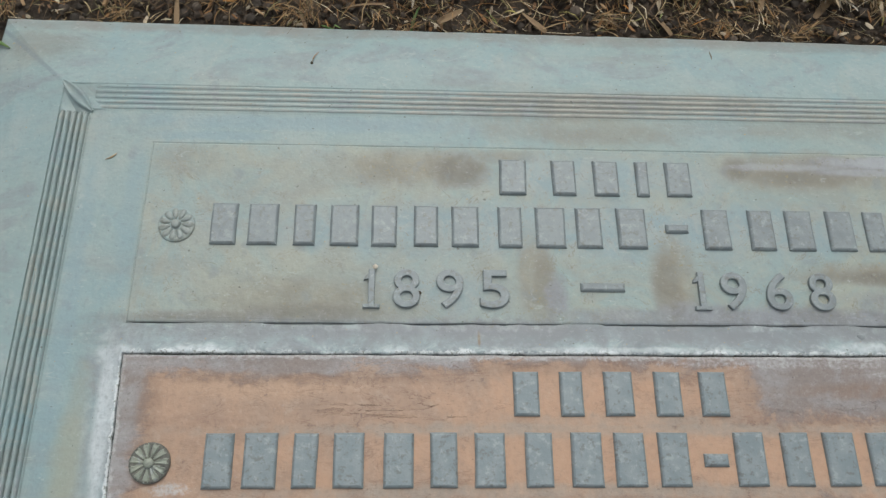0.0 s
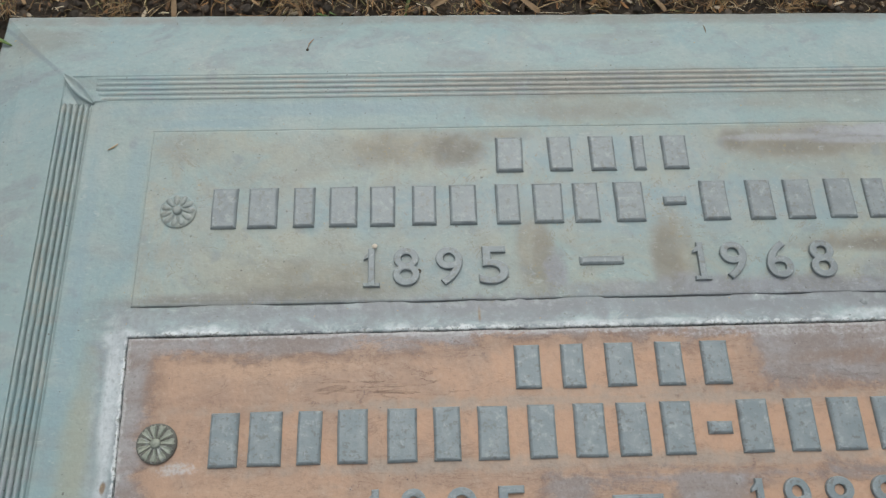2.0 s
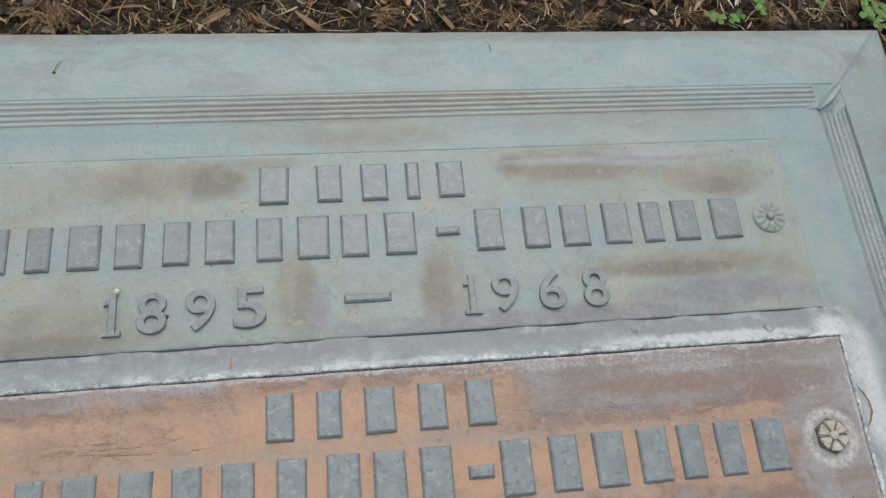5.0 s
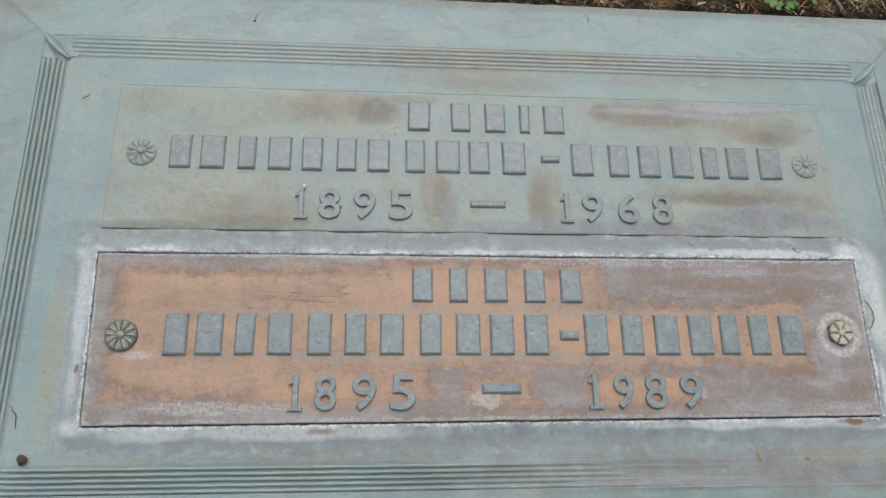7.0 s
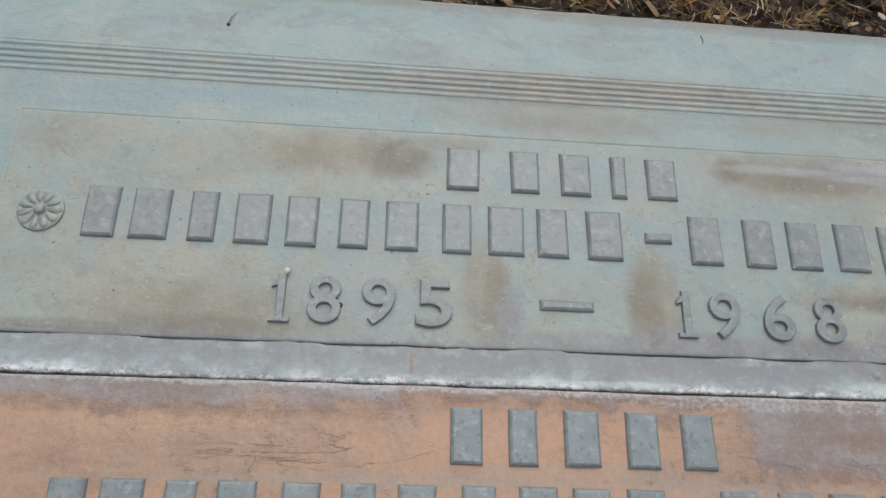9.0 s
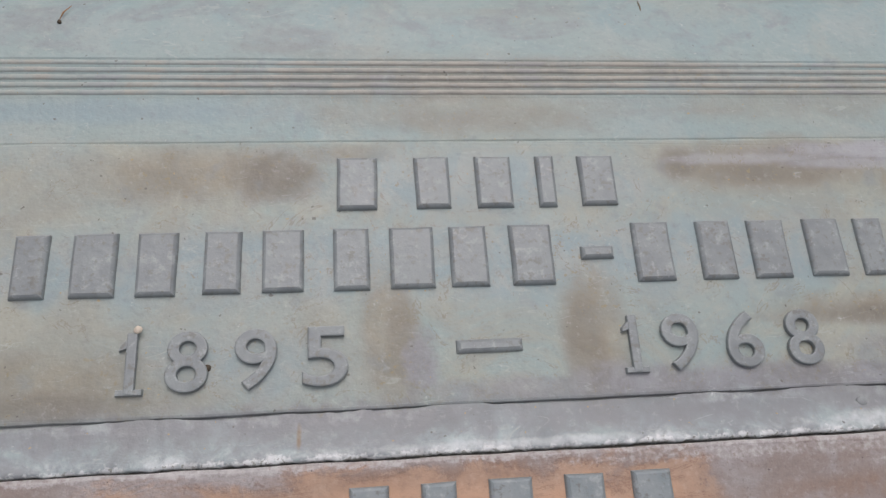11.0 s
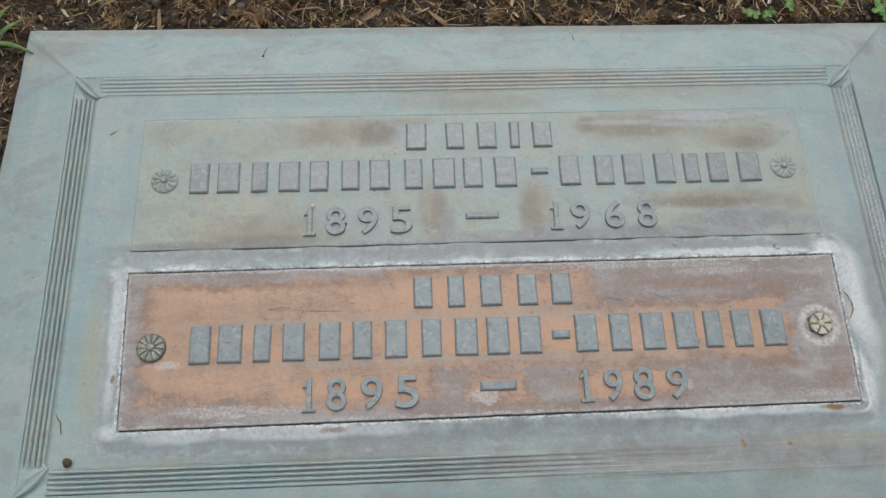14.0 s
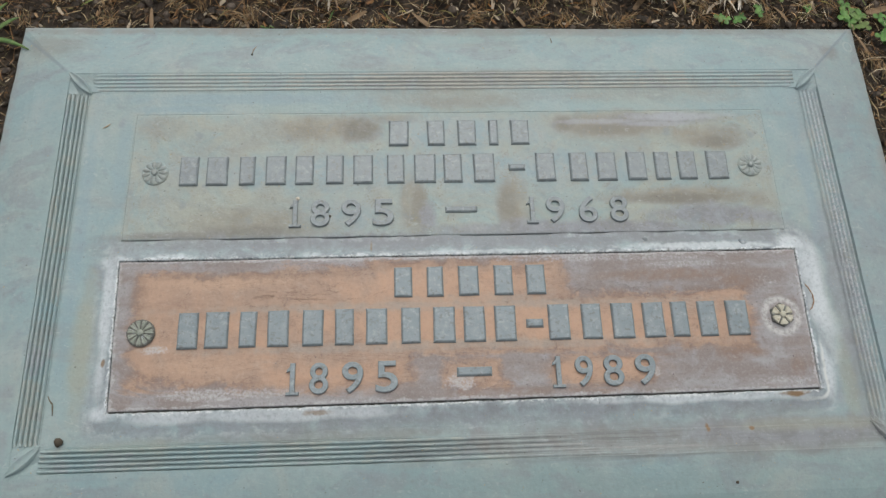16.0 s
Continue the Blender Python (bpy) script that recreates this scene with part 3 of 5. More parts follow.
CLODS = scraps("soil_crumbs", 0.9, (0.050, 0.041, 0.032), (0.100, 0.078, 0.060), (0.068, 0.055, 0.044), (0.140, 0.110, 0.084), (0.058, 0.047, 0.037))
STRAW = scraps("dry_straw", 0.65, (0.24, 0.13, 0.050), (0.48, 0.36, 0.19), (0.14, 0.085, 0.042), (0.34, 0.235, 0.115), (0.080, 0.050, 0.028),
               (0.64, 0.54, 0.37), (0.30, 0.15, 0.050), (0.19, 0.125, 0.06), (0.10, 0.065, 0.035), (0.22, 0.19, 0.075), (0.065, 0.043, 0.027))
DRY_LEAF = scraps("dead_leaf", 0.7, (0.38, 0.30, 0.21), (0.54, 0.47, 0.37), (0.25, 0.165, 0.09), (0.44, 0.35, 0.24), (0.17, 0.11, 0.06))
TUSSOCK = scraps("bleached_grass", 0.75, (0.54, 0.45, 0.34), (0.70, 0.63, 0.53), (0.40, 0.30, 0.19), (0.58, 0.49, 0.37), (0.30, 0.21, 0.13), (0.22, 0.15, 0.09))
RUST_GRASS = scraps("rust_grass", 0.7, (0.58, 0.27, 0.055), (0.48, 0.20, 0.035), (0.36, 0.30, 0.09), (0.58, 0.38, 0.15), (0.22, 0.26, 0.07))
MOSS = scraps("dead_moss", 0.75, (0.20, 0.115, 0.052), (0.30, 0.175, 0.072), (0.14, 0.092, 0.050), (0.34, 0.215, 0.100), (0.21, 0.165, 0.075), (0.075, 0.052, 0.032), (0.42, 0.31, 0.18))
CHIPS = scraps("bark_chips", 0.8, (0.27, 0.135, 0.055), (0.12, 0.07, 0.038), (0.36, 0.23, 0.12), (0.18, 0.10, 0.05), (0.075, 0.05, 0.032), (0.50, 0.41, 0.29))
GRASS = foliage("green_grass", (0.075, 0.15, 0.035), (0.14, 0.22, 0.06))
CLOVER = foliage("clover_green", (0.07, 0.18, 0.03), (0.14, 0.28, 0.06))
DEBRIS = scraps("brown_debris", 0.8, (0.050, 0.042, 0.032), (0.075, 0.060, 0.042))
ROOT = scraps("olive_root", 0.8, (0.15, 0.125, 0.085), (0.17, 0.14, 0.09))
ORANGE_BIT = scraps("orange_straw", 0.7, (0.42, 0.27, 0.12), (0.46, 0.31, 0.15))
PALE_BIT = scraps("pale_flake", 0.7, (0.6, 0.5, 0.38), (0.62, 0.55, 0.45))


# ---- building blocks ----
def from_data(name, verts, faces, material, smooth=False):
    me = bpy.data.meshes.new(name)
    me.from_pydata([tuple(v) for v in verts], [], faces)
    me.update()
    me.materials.append(material)
    if smooth:
        for p in me.polygons:
            p.use_smooth = True
    return me


def part(name, me, parent, label=""):
    ob = new(name, me)
    ob.parent = parent
    return tagged(ob, label)


def thing(name, me, label, category, group="", kind=""):
    return tagged(new(name, me), label, category, group, kind)


def grid_faces(rows, cols, wrap=False, start=0):
    out = []
    for i in range(rows - 1):
        for j in range(cols if wrap else cols - 1):
            k = (j + 1) % cols
            out.append((start + i * cols + j, start + i * cols + k, start + (i + 1) * cols + k, start + (i + 1) * cols + j))
    return out


def wob(x, y, scale, seed=0.0):
    return noise.noise(Vector((x * scale, y * scale, seed)))


def rect_ring(x0, y0, x1, y1, z, n, rough=0.0, seed=0.0):
    """Points round a rectangle, n to a side, with a slightly uneven line."""
    out = []
    corners = ((x0, y0), (x1, y0), (x1, y1), (x0, y1))
    for k in range(4):
        (ax, ay), (bx, by) = corners[k], corners[(k + 1) % 4]
        for i in range(n):
            u = i / n
            x, y = ax + (bx - ax) * u, ay + (by - ay) * u
            out.append((x + rough * wob(x, y, 60, seed), y + rough * wob(x, y, 60, seed + 7), z + 0.5 * rough * wob(x, y, 25, seed + 3)))
    return out


def stacked(name, rings, material, cap_top=True, cap_bottom=True, smooth=False):
    """A closed body out of rings that all have the same number of points, from the bottom up."""
    n = len(rings[0])
    verts = [v for r in rings for v in r]
    faces = grid_faces(len(rings), n, True)
    if cap_bottom:
        faces.append(tuple(reversed(range(n))))
    if cap_top:
        faces.append(tuple(range((len(rings) - 1) * n, len(rings) * n)))
    return from_data(name, verts, faces, material, smooth)


def block(name, cx, cy, w, h, z0, z1, material, seed=0.0, bevel=0.0009):
    """A raised bar with sloping flanks, softened upper edges and a slightly uneven outline."""
    rings = []
    for grow, z in ((0.0005, z0), (0.0002, z0 + (z1 - z0) * 0.6), (-0.25 * bevel, z1 - 0.45 * bevel), (-bevel, z1)):
        rings.append(rect_ring(cx - w / 2 - grow, cy - h / 2 - grow, cx + w / 2 + grow, cy + h / 2 + grow, z, 4, 0.0003, seed))
    return stacked(name, rings, material, True, False)


def ellipse_ring(cx, cy, r, z, n, turn=0.0, sides=0):
    out = []
    for i in range(n):
        a = 2 * math.pi * i / n + turn
        q = r
        if sides:
            b = (a - turn) % (2 * math.pi / sides) - math.pi / sides
            q = r * math.cos(math.pi / sides) / math.cos(b)
        out.append((cx + q * math.cos(a), cy + q * math.sin(a), z))
    return out


def digit_mesh(ch):
    """A raised numeral in the built-in font, brought to a box of 1 x 1 x 1."""
    cu = bpy.data.curves.new("numeral", "FONT")
    cu.body, cu.extrude, cu.bevel_depth, cu.bevel_resolution, cu.offset, cu.resolution_u = ch, 0.05, 0.02, 1, -0.004, 5
    ob = new("numeral_curve", cu)
    bpy.context.view_layer.update()
    me = bpy.data.meshes.new_from_object(ob.evaluated_get(bpy.context.evaluated_depsgraph_get()))
    bpy.data.objects.remove(ob)
    co = np.array([v.co[:] for v in me.vertices])
    lo, hi = co.min(0), co.max(0)
    faces = [tuple(p.vertices) for p in me.polygons]
    bpy.data.meshes.remove(me)
    return (co - lo) / (hi - lo), faces


NUMERALS = {ch: digit_mesh(ch) for ch in "15689"}


def numeral(ch, cx, w, y0, y1, z0, z1, material, parent):
    unit, faces = NUMERALS[ch]
    if ch == "1":
        w = 0.0031
    verts = [(cx + (u[0] - 0.5) * w, y0 + u[1] * (y1 - y0), z0 + u[2] * (z1 - z0)) for u in unit]
    faces = list(faces)
    if ch == "1":     # foot of the one
        foot = rect_ring(cx - 0.0042, y0 - 0.0003, cx + 0.0042, y0 + 0.0020, z0, 1) + rect_ring(cx - 0.0038, y0, cx + 0.0038, y0 + 0.0016, z1 - 0.0002, 1)
        flag = []
        for z, d in ((z0, 0.0), (z1 - 0.0002, 0.0003)):
            flag += [(cx - 0.0040 + d, y1 - 0.0058 + d, z), (cx - 0.0010, y1 - 0.0046, z), (cx - 0.0010, y1 - 0.0012 - d, z), (cx - 0.0038 + d, y1 - 0.0040 - d, z)]
        for ring in (foot, flag):
            n = len(verts)
            verts += ring
            faces += [tuple(n + i for i in f) for f in ((0, 1, 5, 4), (1, 2, 6, 5), (2, 3, 7, 6), (3, 0, 4, 7), (4, 5, 6, 7))]
    return part("numeral", from_data("numeral", verts, faces, material), parent)


# ---- the bronze grave marker ----
MOULD = (-0.2710, -0.1380, 0.2765, 0.1375)    # outer line of the reeded moulding
OUTER = (-0.3185, -0.1815, 0.3220, 0.1825)    # outer edge of the casting
BAND = 0.0150


def crooked(x, y):
    """The casting's outline is a little out of square: its north edge runs down to the east, its west edge leans in."""
    if y > 0.15:
        y -= 0.0060 * x * (y - 0.15) / 0.032
    if x < -0.285:
        x += 0.030 * max(0.0, y - 0.06) * (-0.285 - x) / 0.033
    return x, y


def lerp_rect(u):
    return tuple(a + (b - a) * u for a, b in zip(MOULD, OUTER))


def inset(rect, d):
    return rect[0] + d, rect[1] + d, rect[2] - d, rect[3] - d


def silt(x, y):
    """How far the moulding's bed is filled: along the north side, and towards the east end of the south side."""
    north = 0.0005 + 0.0012 * min(max((y - 0.1225) / 0.0145, 0.0), 1.0) if y > 0.1215 and -0.2555 < x < 0.261 else 0.0
    west = 0.0006 if x < -0.2665 else 0.0
    south = 0.0017 * min(max((x + 0.05) / 0.16, 0.0), 1.0) if y < -0.1225 and x < 0.261 else 0.0
    corner = 0.0014 if (x < -0.2555 or x > 0.261) and (y > 0.1215 or y < -0.1225) else 0.0
    return max(north, south, corner, west)


marker = thing("grave_marker", None, "flat bronze grave marker with blue-green patina, set flush in the soil", "grave marker")
rings = []
for rect, z, r in ((inset(OUTER, 0.002), -0.045, 0.0), (OUTER, -0.0150, 0.0006), (OUTER, -0.0095, 0.0006), (inset(OUTER, 0.0008), -0.0076, 0.0006),
                   (inset(OUTER, 0.0024), -0.0065, 0.0006), (inset(OUTER, 0.0050), -0.0059, 0.0004), (lerp_rect(0.55), -0.0015, 0.0003), (lerp_rect(0.08), 0.0017, 0.0002),
                   (MOULD, 0.0021, 0.0002), (inset(MOULD, 0.0006), 0.0002, 0.0002), (inset(MOULD, 0.0075), -0.0003, 0.0), (inset(MOULD, BAND - 0.0004), -0.0004, 0.0), (inset(MOULD, BAND + 0.0006), 0.0, 0.0),
                   (inset(PANEL, -0.0010), 0.0, 0.0003), (inset(PANEL, -0.0002), -0.0003, 0.0003)):
    rings.append([(*crooked(x, y), h + (silt(x, y) if -0.001 < z < 0.001 and z else 0.0)) for x, y, h in rect_ring(*rect, z, 60, r)])
casting = part("casting", stacked("casting", rings, PATINA), marker)

# reeds of the moulding: five rounded ribs along each side
moulding = part("moulding", stacked("moulding", [rect_ring(*inset(MOULD, BAND - 0.0006), z, 12, 0.0) for z in (-0.002, 0.0001)] +
                                    [rect_ring(*inset(MOULD, BAND + 0.0002), 0.0001, 12, 0.0)], PATINA, False, False), marker, "worn reeded border moulding")


def reed(side, k):
    x0, y0, x1, y1 = MOULD
    off = 0.0016 + 0.0029 * k
    r, z0 = 0.00105, 0.0004 - 0.0001 * k - (0.0003 if side in "ne" else 0.0)
    a, b = {"s": ((x0, y0 + off), (x1, y0 + off)), "n": ((x0, y1 - off), (x1, y1 - off)),
            "w": ((x0 + off, y0), (x0 + off, y1)), "e": ((x1 - off, y0), (x1 - off, y1))}[side]
    a, b = Vector((*a, 0)), Vector((*b, 0))
    way = (b - a).normalized()
    a, b = a + way * 0.0165, b - way * 0.0165
    across = Vector((-way.y, way.x, 0))
    verts, n = [], 90
    for i in range(n + 1):
        p = a.lerp(b, i / n)
        worn = 2.0 + 0.25 * wob(p.x, p.y, 40, k)
        if side == "s":    # silted up towards the east end
            worn *= 1.0 - 0.93 * min(max((p.x + 0.07) / 0.16, 0.0), 1.0) * (0.92 + 0.08 * k / 4)
        if side == "e":
            worn *= 0.45
        if side == "n":
            worn *= 0.27
        p = p + across * 0.00018 * wob(p.x, p.y, 90, k + 20)
        end = min(1.0, min(i, n - i) / 1.0 + 0.35)
        sunk = 0.0
        if side == "s":
            sunk = (0.0007 + 0.0006 * wob(p.x, p.y, 30, k + 40)) * min(max((p.x + 0.02) / 0.13, 0.0), 1.0)
        for j in range(6):
            t = math.pi * j / 5
            verts.append(p + across * (r * math.cos(t)) + Vector((0, 0, z0 + silt(p.x, p.y) + r * worn * end * math.sin(t) - 0.0002 - sunk)))
    faces = grid_faces(n + 1, 6) + [tuple(range(6)), tuple(reversed(range(n * 6, n * 6 + 6)))]
    part("reed", from_data("reed", verts, faces, REEDED, True), moulding)


for side in "snwe":
    for k in range(5):
        reed(side, k)


def corner_leaf(cx, cy, sx, sy):
    """A pointed, hollowed leaf along the mitre; (cx, cy) is the moulding's outer corner, sx and sy point inwards."""
    verts, n = [], 12
    dx, dy = sx / math.sqrt(2), sy / math.sqrt(2)
    for i in range(n + 1):
        u = i / n
        half = 0.0036 * math.sin(math.pi * min(max(u, 0.02), 0.98)) ** 0.7
        p = (cx - dx * 0.0005 + dx * 0.0235 * u, cy - dy * 0.0005 + dy * 0.0235 * u)
        for s, z in ((-1.0, 0.0), (-0.8, 0.0030), (-0.45, 0.0031), (0.0, 0.0012), (0.45, 0.0030), (0.8, 0.0031), (1.0, 0.0)):
            lift = z * (0.5 + 0.5 * math.sin(math.pi * u) ** 0.5) + 0.0022 * (1 - u)
            verts.append((p[0] - dy * half * s * 1.0, p[1] + dx * half * s * 1.0, lift if z else -0.0005))
    faces = grid_faces(n + 1, 7)
    part("corner_leaf", from_data("corner_leaf", verts, faces, PATINA, True), moulding, "pointed hollow leaf at the mitre")


corner_leaf(MOULD[0], MOULD[3], 1, -1)
corner_leaf(MOULD[2], MOULD[3], -1, -1)
corner_leaf(MOULD[0], MOULD[1], 1, 1)
corner_leaf(MOULD[2], MOULD[1], -1, 1)

PZ = 0.0012
panel = part("raised_panel", stacked("raised_panel", [rect_ring(*inset(PANEL, d), z, 40, 0.0004, 5.0) for d, z in
             ((-0.0004, -0.0013), (0.0, PZ - 0.0007), (0.0003, PZ - 0.0002), (0.0010, PZ))], PATINA, True, False), marker, "raised inscription panel with brown stains")

# ---- inscription ----
UPPER_FIRST = ((-37.0, 20), (-10.5, 17.5), (11.5, 18.5), (30.5, 9), (49.5, 19))
UPPER_NAME = ((-181, 18), (-162, 21), (-141.5, 15), (-122, 20), (-102.5, 18), (-81.5, 17), (-62, 19.5), (-39.5, 17), (-19, 21.5), (0.5, 18.5), (22.5, 21.5),
              (66, 19.5), (89.5, 18.5), (109.5, 20), (131, 19.5), (149.5, 15), (167.5, 18.5), (189.5, 21.5))
LOWER_FIRST = ((-35.5, 17), (-14.5, 15), (7.5, 19), (30.5, 17.5), (52, 18))
LOWER_NAME = ((-172, 18), (-154, 21), (-134.5, 15), (-115.5, 19), (-93.5, 19), (-73.5, 17), (-53, 19.5), (-31, 17.5), (-9.5, 20.5), (10, 20), (30, 20),
              (65, 19.5), (86.5, 18.5), (107, 20.5), (127.5, 20), (145, 15.5), (163.5, 17), (183.5, 20.5))
MM = 0.001


def bars(places, y0, y1, z0, z1, material, parent, fill=0.66):
    for x, w in places:
        cy = (y0 + y1) / 2
        part("raised_bar", block("raised_bar", x * MM, cy * MM, w * fill * MM, (y1 - y0) * MM, z0, z1, material, x), parent)


def numerals(text, places, y0, y1, z0, z1, material, parent):
    for ch, (x, w) in zip(text, places):
        numeral(ch, x * MM, w * MM, y0 * MM, y1 * MM, z0, z1, material, parent)


def rosette(cx, cy, z, r, petals, base_mat, petal_mat, parent, label, sides=0, turn=0.0, relief=1.0):
    """A round flower-head boss: seat, wedge-shaped petals and a hub."""
    n = 36
    thick = 1.0 if relief == 1.0 else 0.62
    seat = stacked("rosette", [ellipse_ring(cx, cy, r * q, z + h * thick, n, turn, sides) for q, h in ((1.04, -0.0004), (1.02, 0.0014), (0.93, 0.0020))], base_mat, True, False)
    ob = part("rosette", seat, parent, label)
    for k in range(petals):
        a = 2 * math.pi * k / petals + turn
        if relief < 1.0:      # worn, rounded petals
            verts, half = [], math.sin(math.pi / petals) * r * 0.66
            for q, h in ((1.0, 0.0), (0.85, 0.55), (0.5, 0.9), (0.1, 1.0)):
                for j in range(12):
                    b = 2 * math.pi * j / 12
                    u, v = r * (0.64 + 0.36 * q * math.cos(b)), half * q * math.sin(b) * (1.0 + 0.35 * math.cos(b))
                    verts.append((cx + u * math.cos(a) - v * math.sin(a), cy + u * math.sin(a) + v * math.cos(a), z + 0.0011 + 0.0016 * h * relief))
            part("petal", from_data("petal", verts, grid_faces(4, 12, True) + [tuple(range(36, 48))], petal_mat, True), ob)
            continue
        half = math.pi / petals * (0.86 if sides else 0.78)
        far = 0.98 if not sides else 0.90
        verts = []
        for q, spread, h in ((0.27, 0.75, 0.0024), (0.62, 0.98, 0.0027), (0.86, 1.0, 0.0026), (far, 0.80, 0.0017)):
            for s, dz in ((-1, -0.0008), (-0.7, 0.0), (0.0, -0.0002), (0.7, 0.0), (1, -0.0008)):
                b = a + half * spread * s
                verts.append((cx + r * q * math.cos(b), cy + r * q * math.sin(b), z + 0.0020 + (h - 0.0020 + dz) * relief))
        part("petal", from_data("petal", verts, grid_faces(4, 5), petal_mat), ob)
    hub = stacked("hub", [ellipse_ring(cx, cy, r * q, z + h * (thick + 1) / 2, 16) for q, h in ((0.27, 0.0015), (0.25, 0.0030), (0.15, 0.0035))], petal_mat, True, False, True)
    part("hub", hub, ob)


bars(UPPER_FIRST, 77, 96, PZ - 0.0004, PZ + 0.0019, UPPER_TYPE, panel)
bars(UPPER_NAME, 48.3, 69.3, PZ - 0.0004, PZ + 0.0019, UPPER_TYPE, panel)
bars(((45.5, 11),), 57.0, 60.8, PZ - 0.0004, PZ + 0.0019, UPPER_TYPE, panel, 1.0)
numerals("18951968", ((-107.8, 7), (-91, 13), (-70, 13.2), (-48.3, 14.5), (54, 8), (70.2, 13), (92.8, 13), (114.5, 12.8)), 16.5, 35.8, PZ - 0.0004, PZ + 0.0018, UPPER_TYPE, panel)
part("dash", block("dash", 0.005, 0.0277, 0.0215, 0.0036, PZ - 0.0004, PZ + 0.0017, UPPER_TYPE), panel)
rosette(-0.2040, 0.0580, PZ, 0.0087, 11, PATINA, PALE_ROSETTE, panel, "small worn flower-head boss", 0, 0.0, 0.55)
rosette(0.2135, 0.0585, PZ, 0.0085, 11, PATINA, PALE_ROSETTE, panel, "flower-head boss worn almost smooth", 0, 0.2, 0.35)

# ---- the lower name plate ----
plate = thing("name_plate", None, "orange-brown bronze name plate bolted onto the grave marker", "name plate")
LZ = 0.0040


def plate_point(x, y):
    """A point of the true rectangle, moved to the plate's crooked outline."""
    low = min(max((PLATE[3] - y) / (PLATE[3] - PLATE[1]), 0.0), 1.0)
    return x + low * (LEAN[0] - LEAN[1] * x), y + low * LEAN[2] * (x - LEAN[3])


def plate_ring(d, z):
    x0, y0, x1, y1 = PLATE
    return [(*plate_point(x, y), h) for x, y, h in rect_ring(x0 + d, y0 + d, x1 - d, y1 - d, z, 70, 0.0005, 11.0)]


part("sheet", stacked("sheet", [plate_ring(d, z) for d, z in ((0.0012, 0.0016), (0.0003, 0.0018), (0.0, LZ - 0.0006), (0.0004, LZ - 0.00015), (0.0012, LZ))], RUSTY), plate)
# a dark strip puts the shade of the gap under the plate into colour
part("gap_shade_strip", stacked("gap_shade_strip", [plate_ring(-0.0016, z) for z in (-0.0004, 0.0009)], DARK_SEAT_AND_GAP, True, True), plate, "dark strip standing in for shade in the gap beneath the plate")
bars(LOWER_FIRST, -34.3, -14.6, LZ - 0.0004, LZ + 0.0020, LOWER_TYPE, plate)
bars(LOWER_NAME, -65.0, -42.2, LZ - 0.0004, LZ + 0.0020, LOWER_TYPE, plate)
bars(((49.2, 10.5),), -56.5, -51.5, LZ - 0.0004, LZ + 0.0020, LOWER_TYPE, plate, 1.0)
numerals("18951989", ((-105.3, 6.5), (-89, 11.8), (-68, 13.3), (-46.8, 14), (61.8, 7.5), (78.2, 11.5), (97, 13), (117.8, 13.2)), -95.8, -76.2, LZ - 0.0004, LZ + 0.0020, LOWER_TYPE, plate)
part("dash", block("dash", 0.0085, -0.0842, 0.0215, 0.0050, LZ - 0.0004, LZ + 0.0018, LOWER_TYPE), plate)
rosette(-0.2010, -0.0545, LZ, 0.0085, 11, DARK_SEAT_AND_GAP, GREEN_BRASS, plate, "greenish brass rosette bolt head", 0, 0.1)
rosette(0.2135, -0.0525, LZ, 0.0078, 6, DARK_SEAT_AND_GAP, YELLOW_BRASS, plate, "yellowish six-sided rosette bolt head", 6, 0.55)


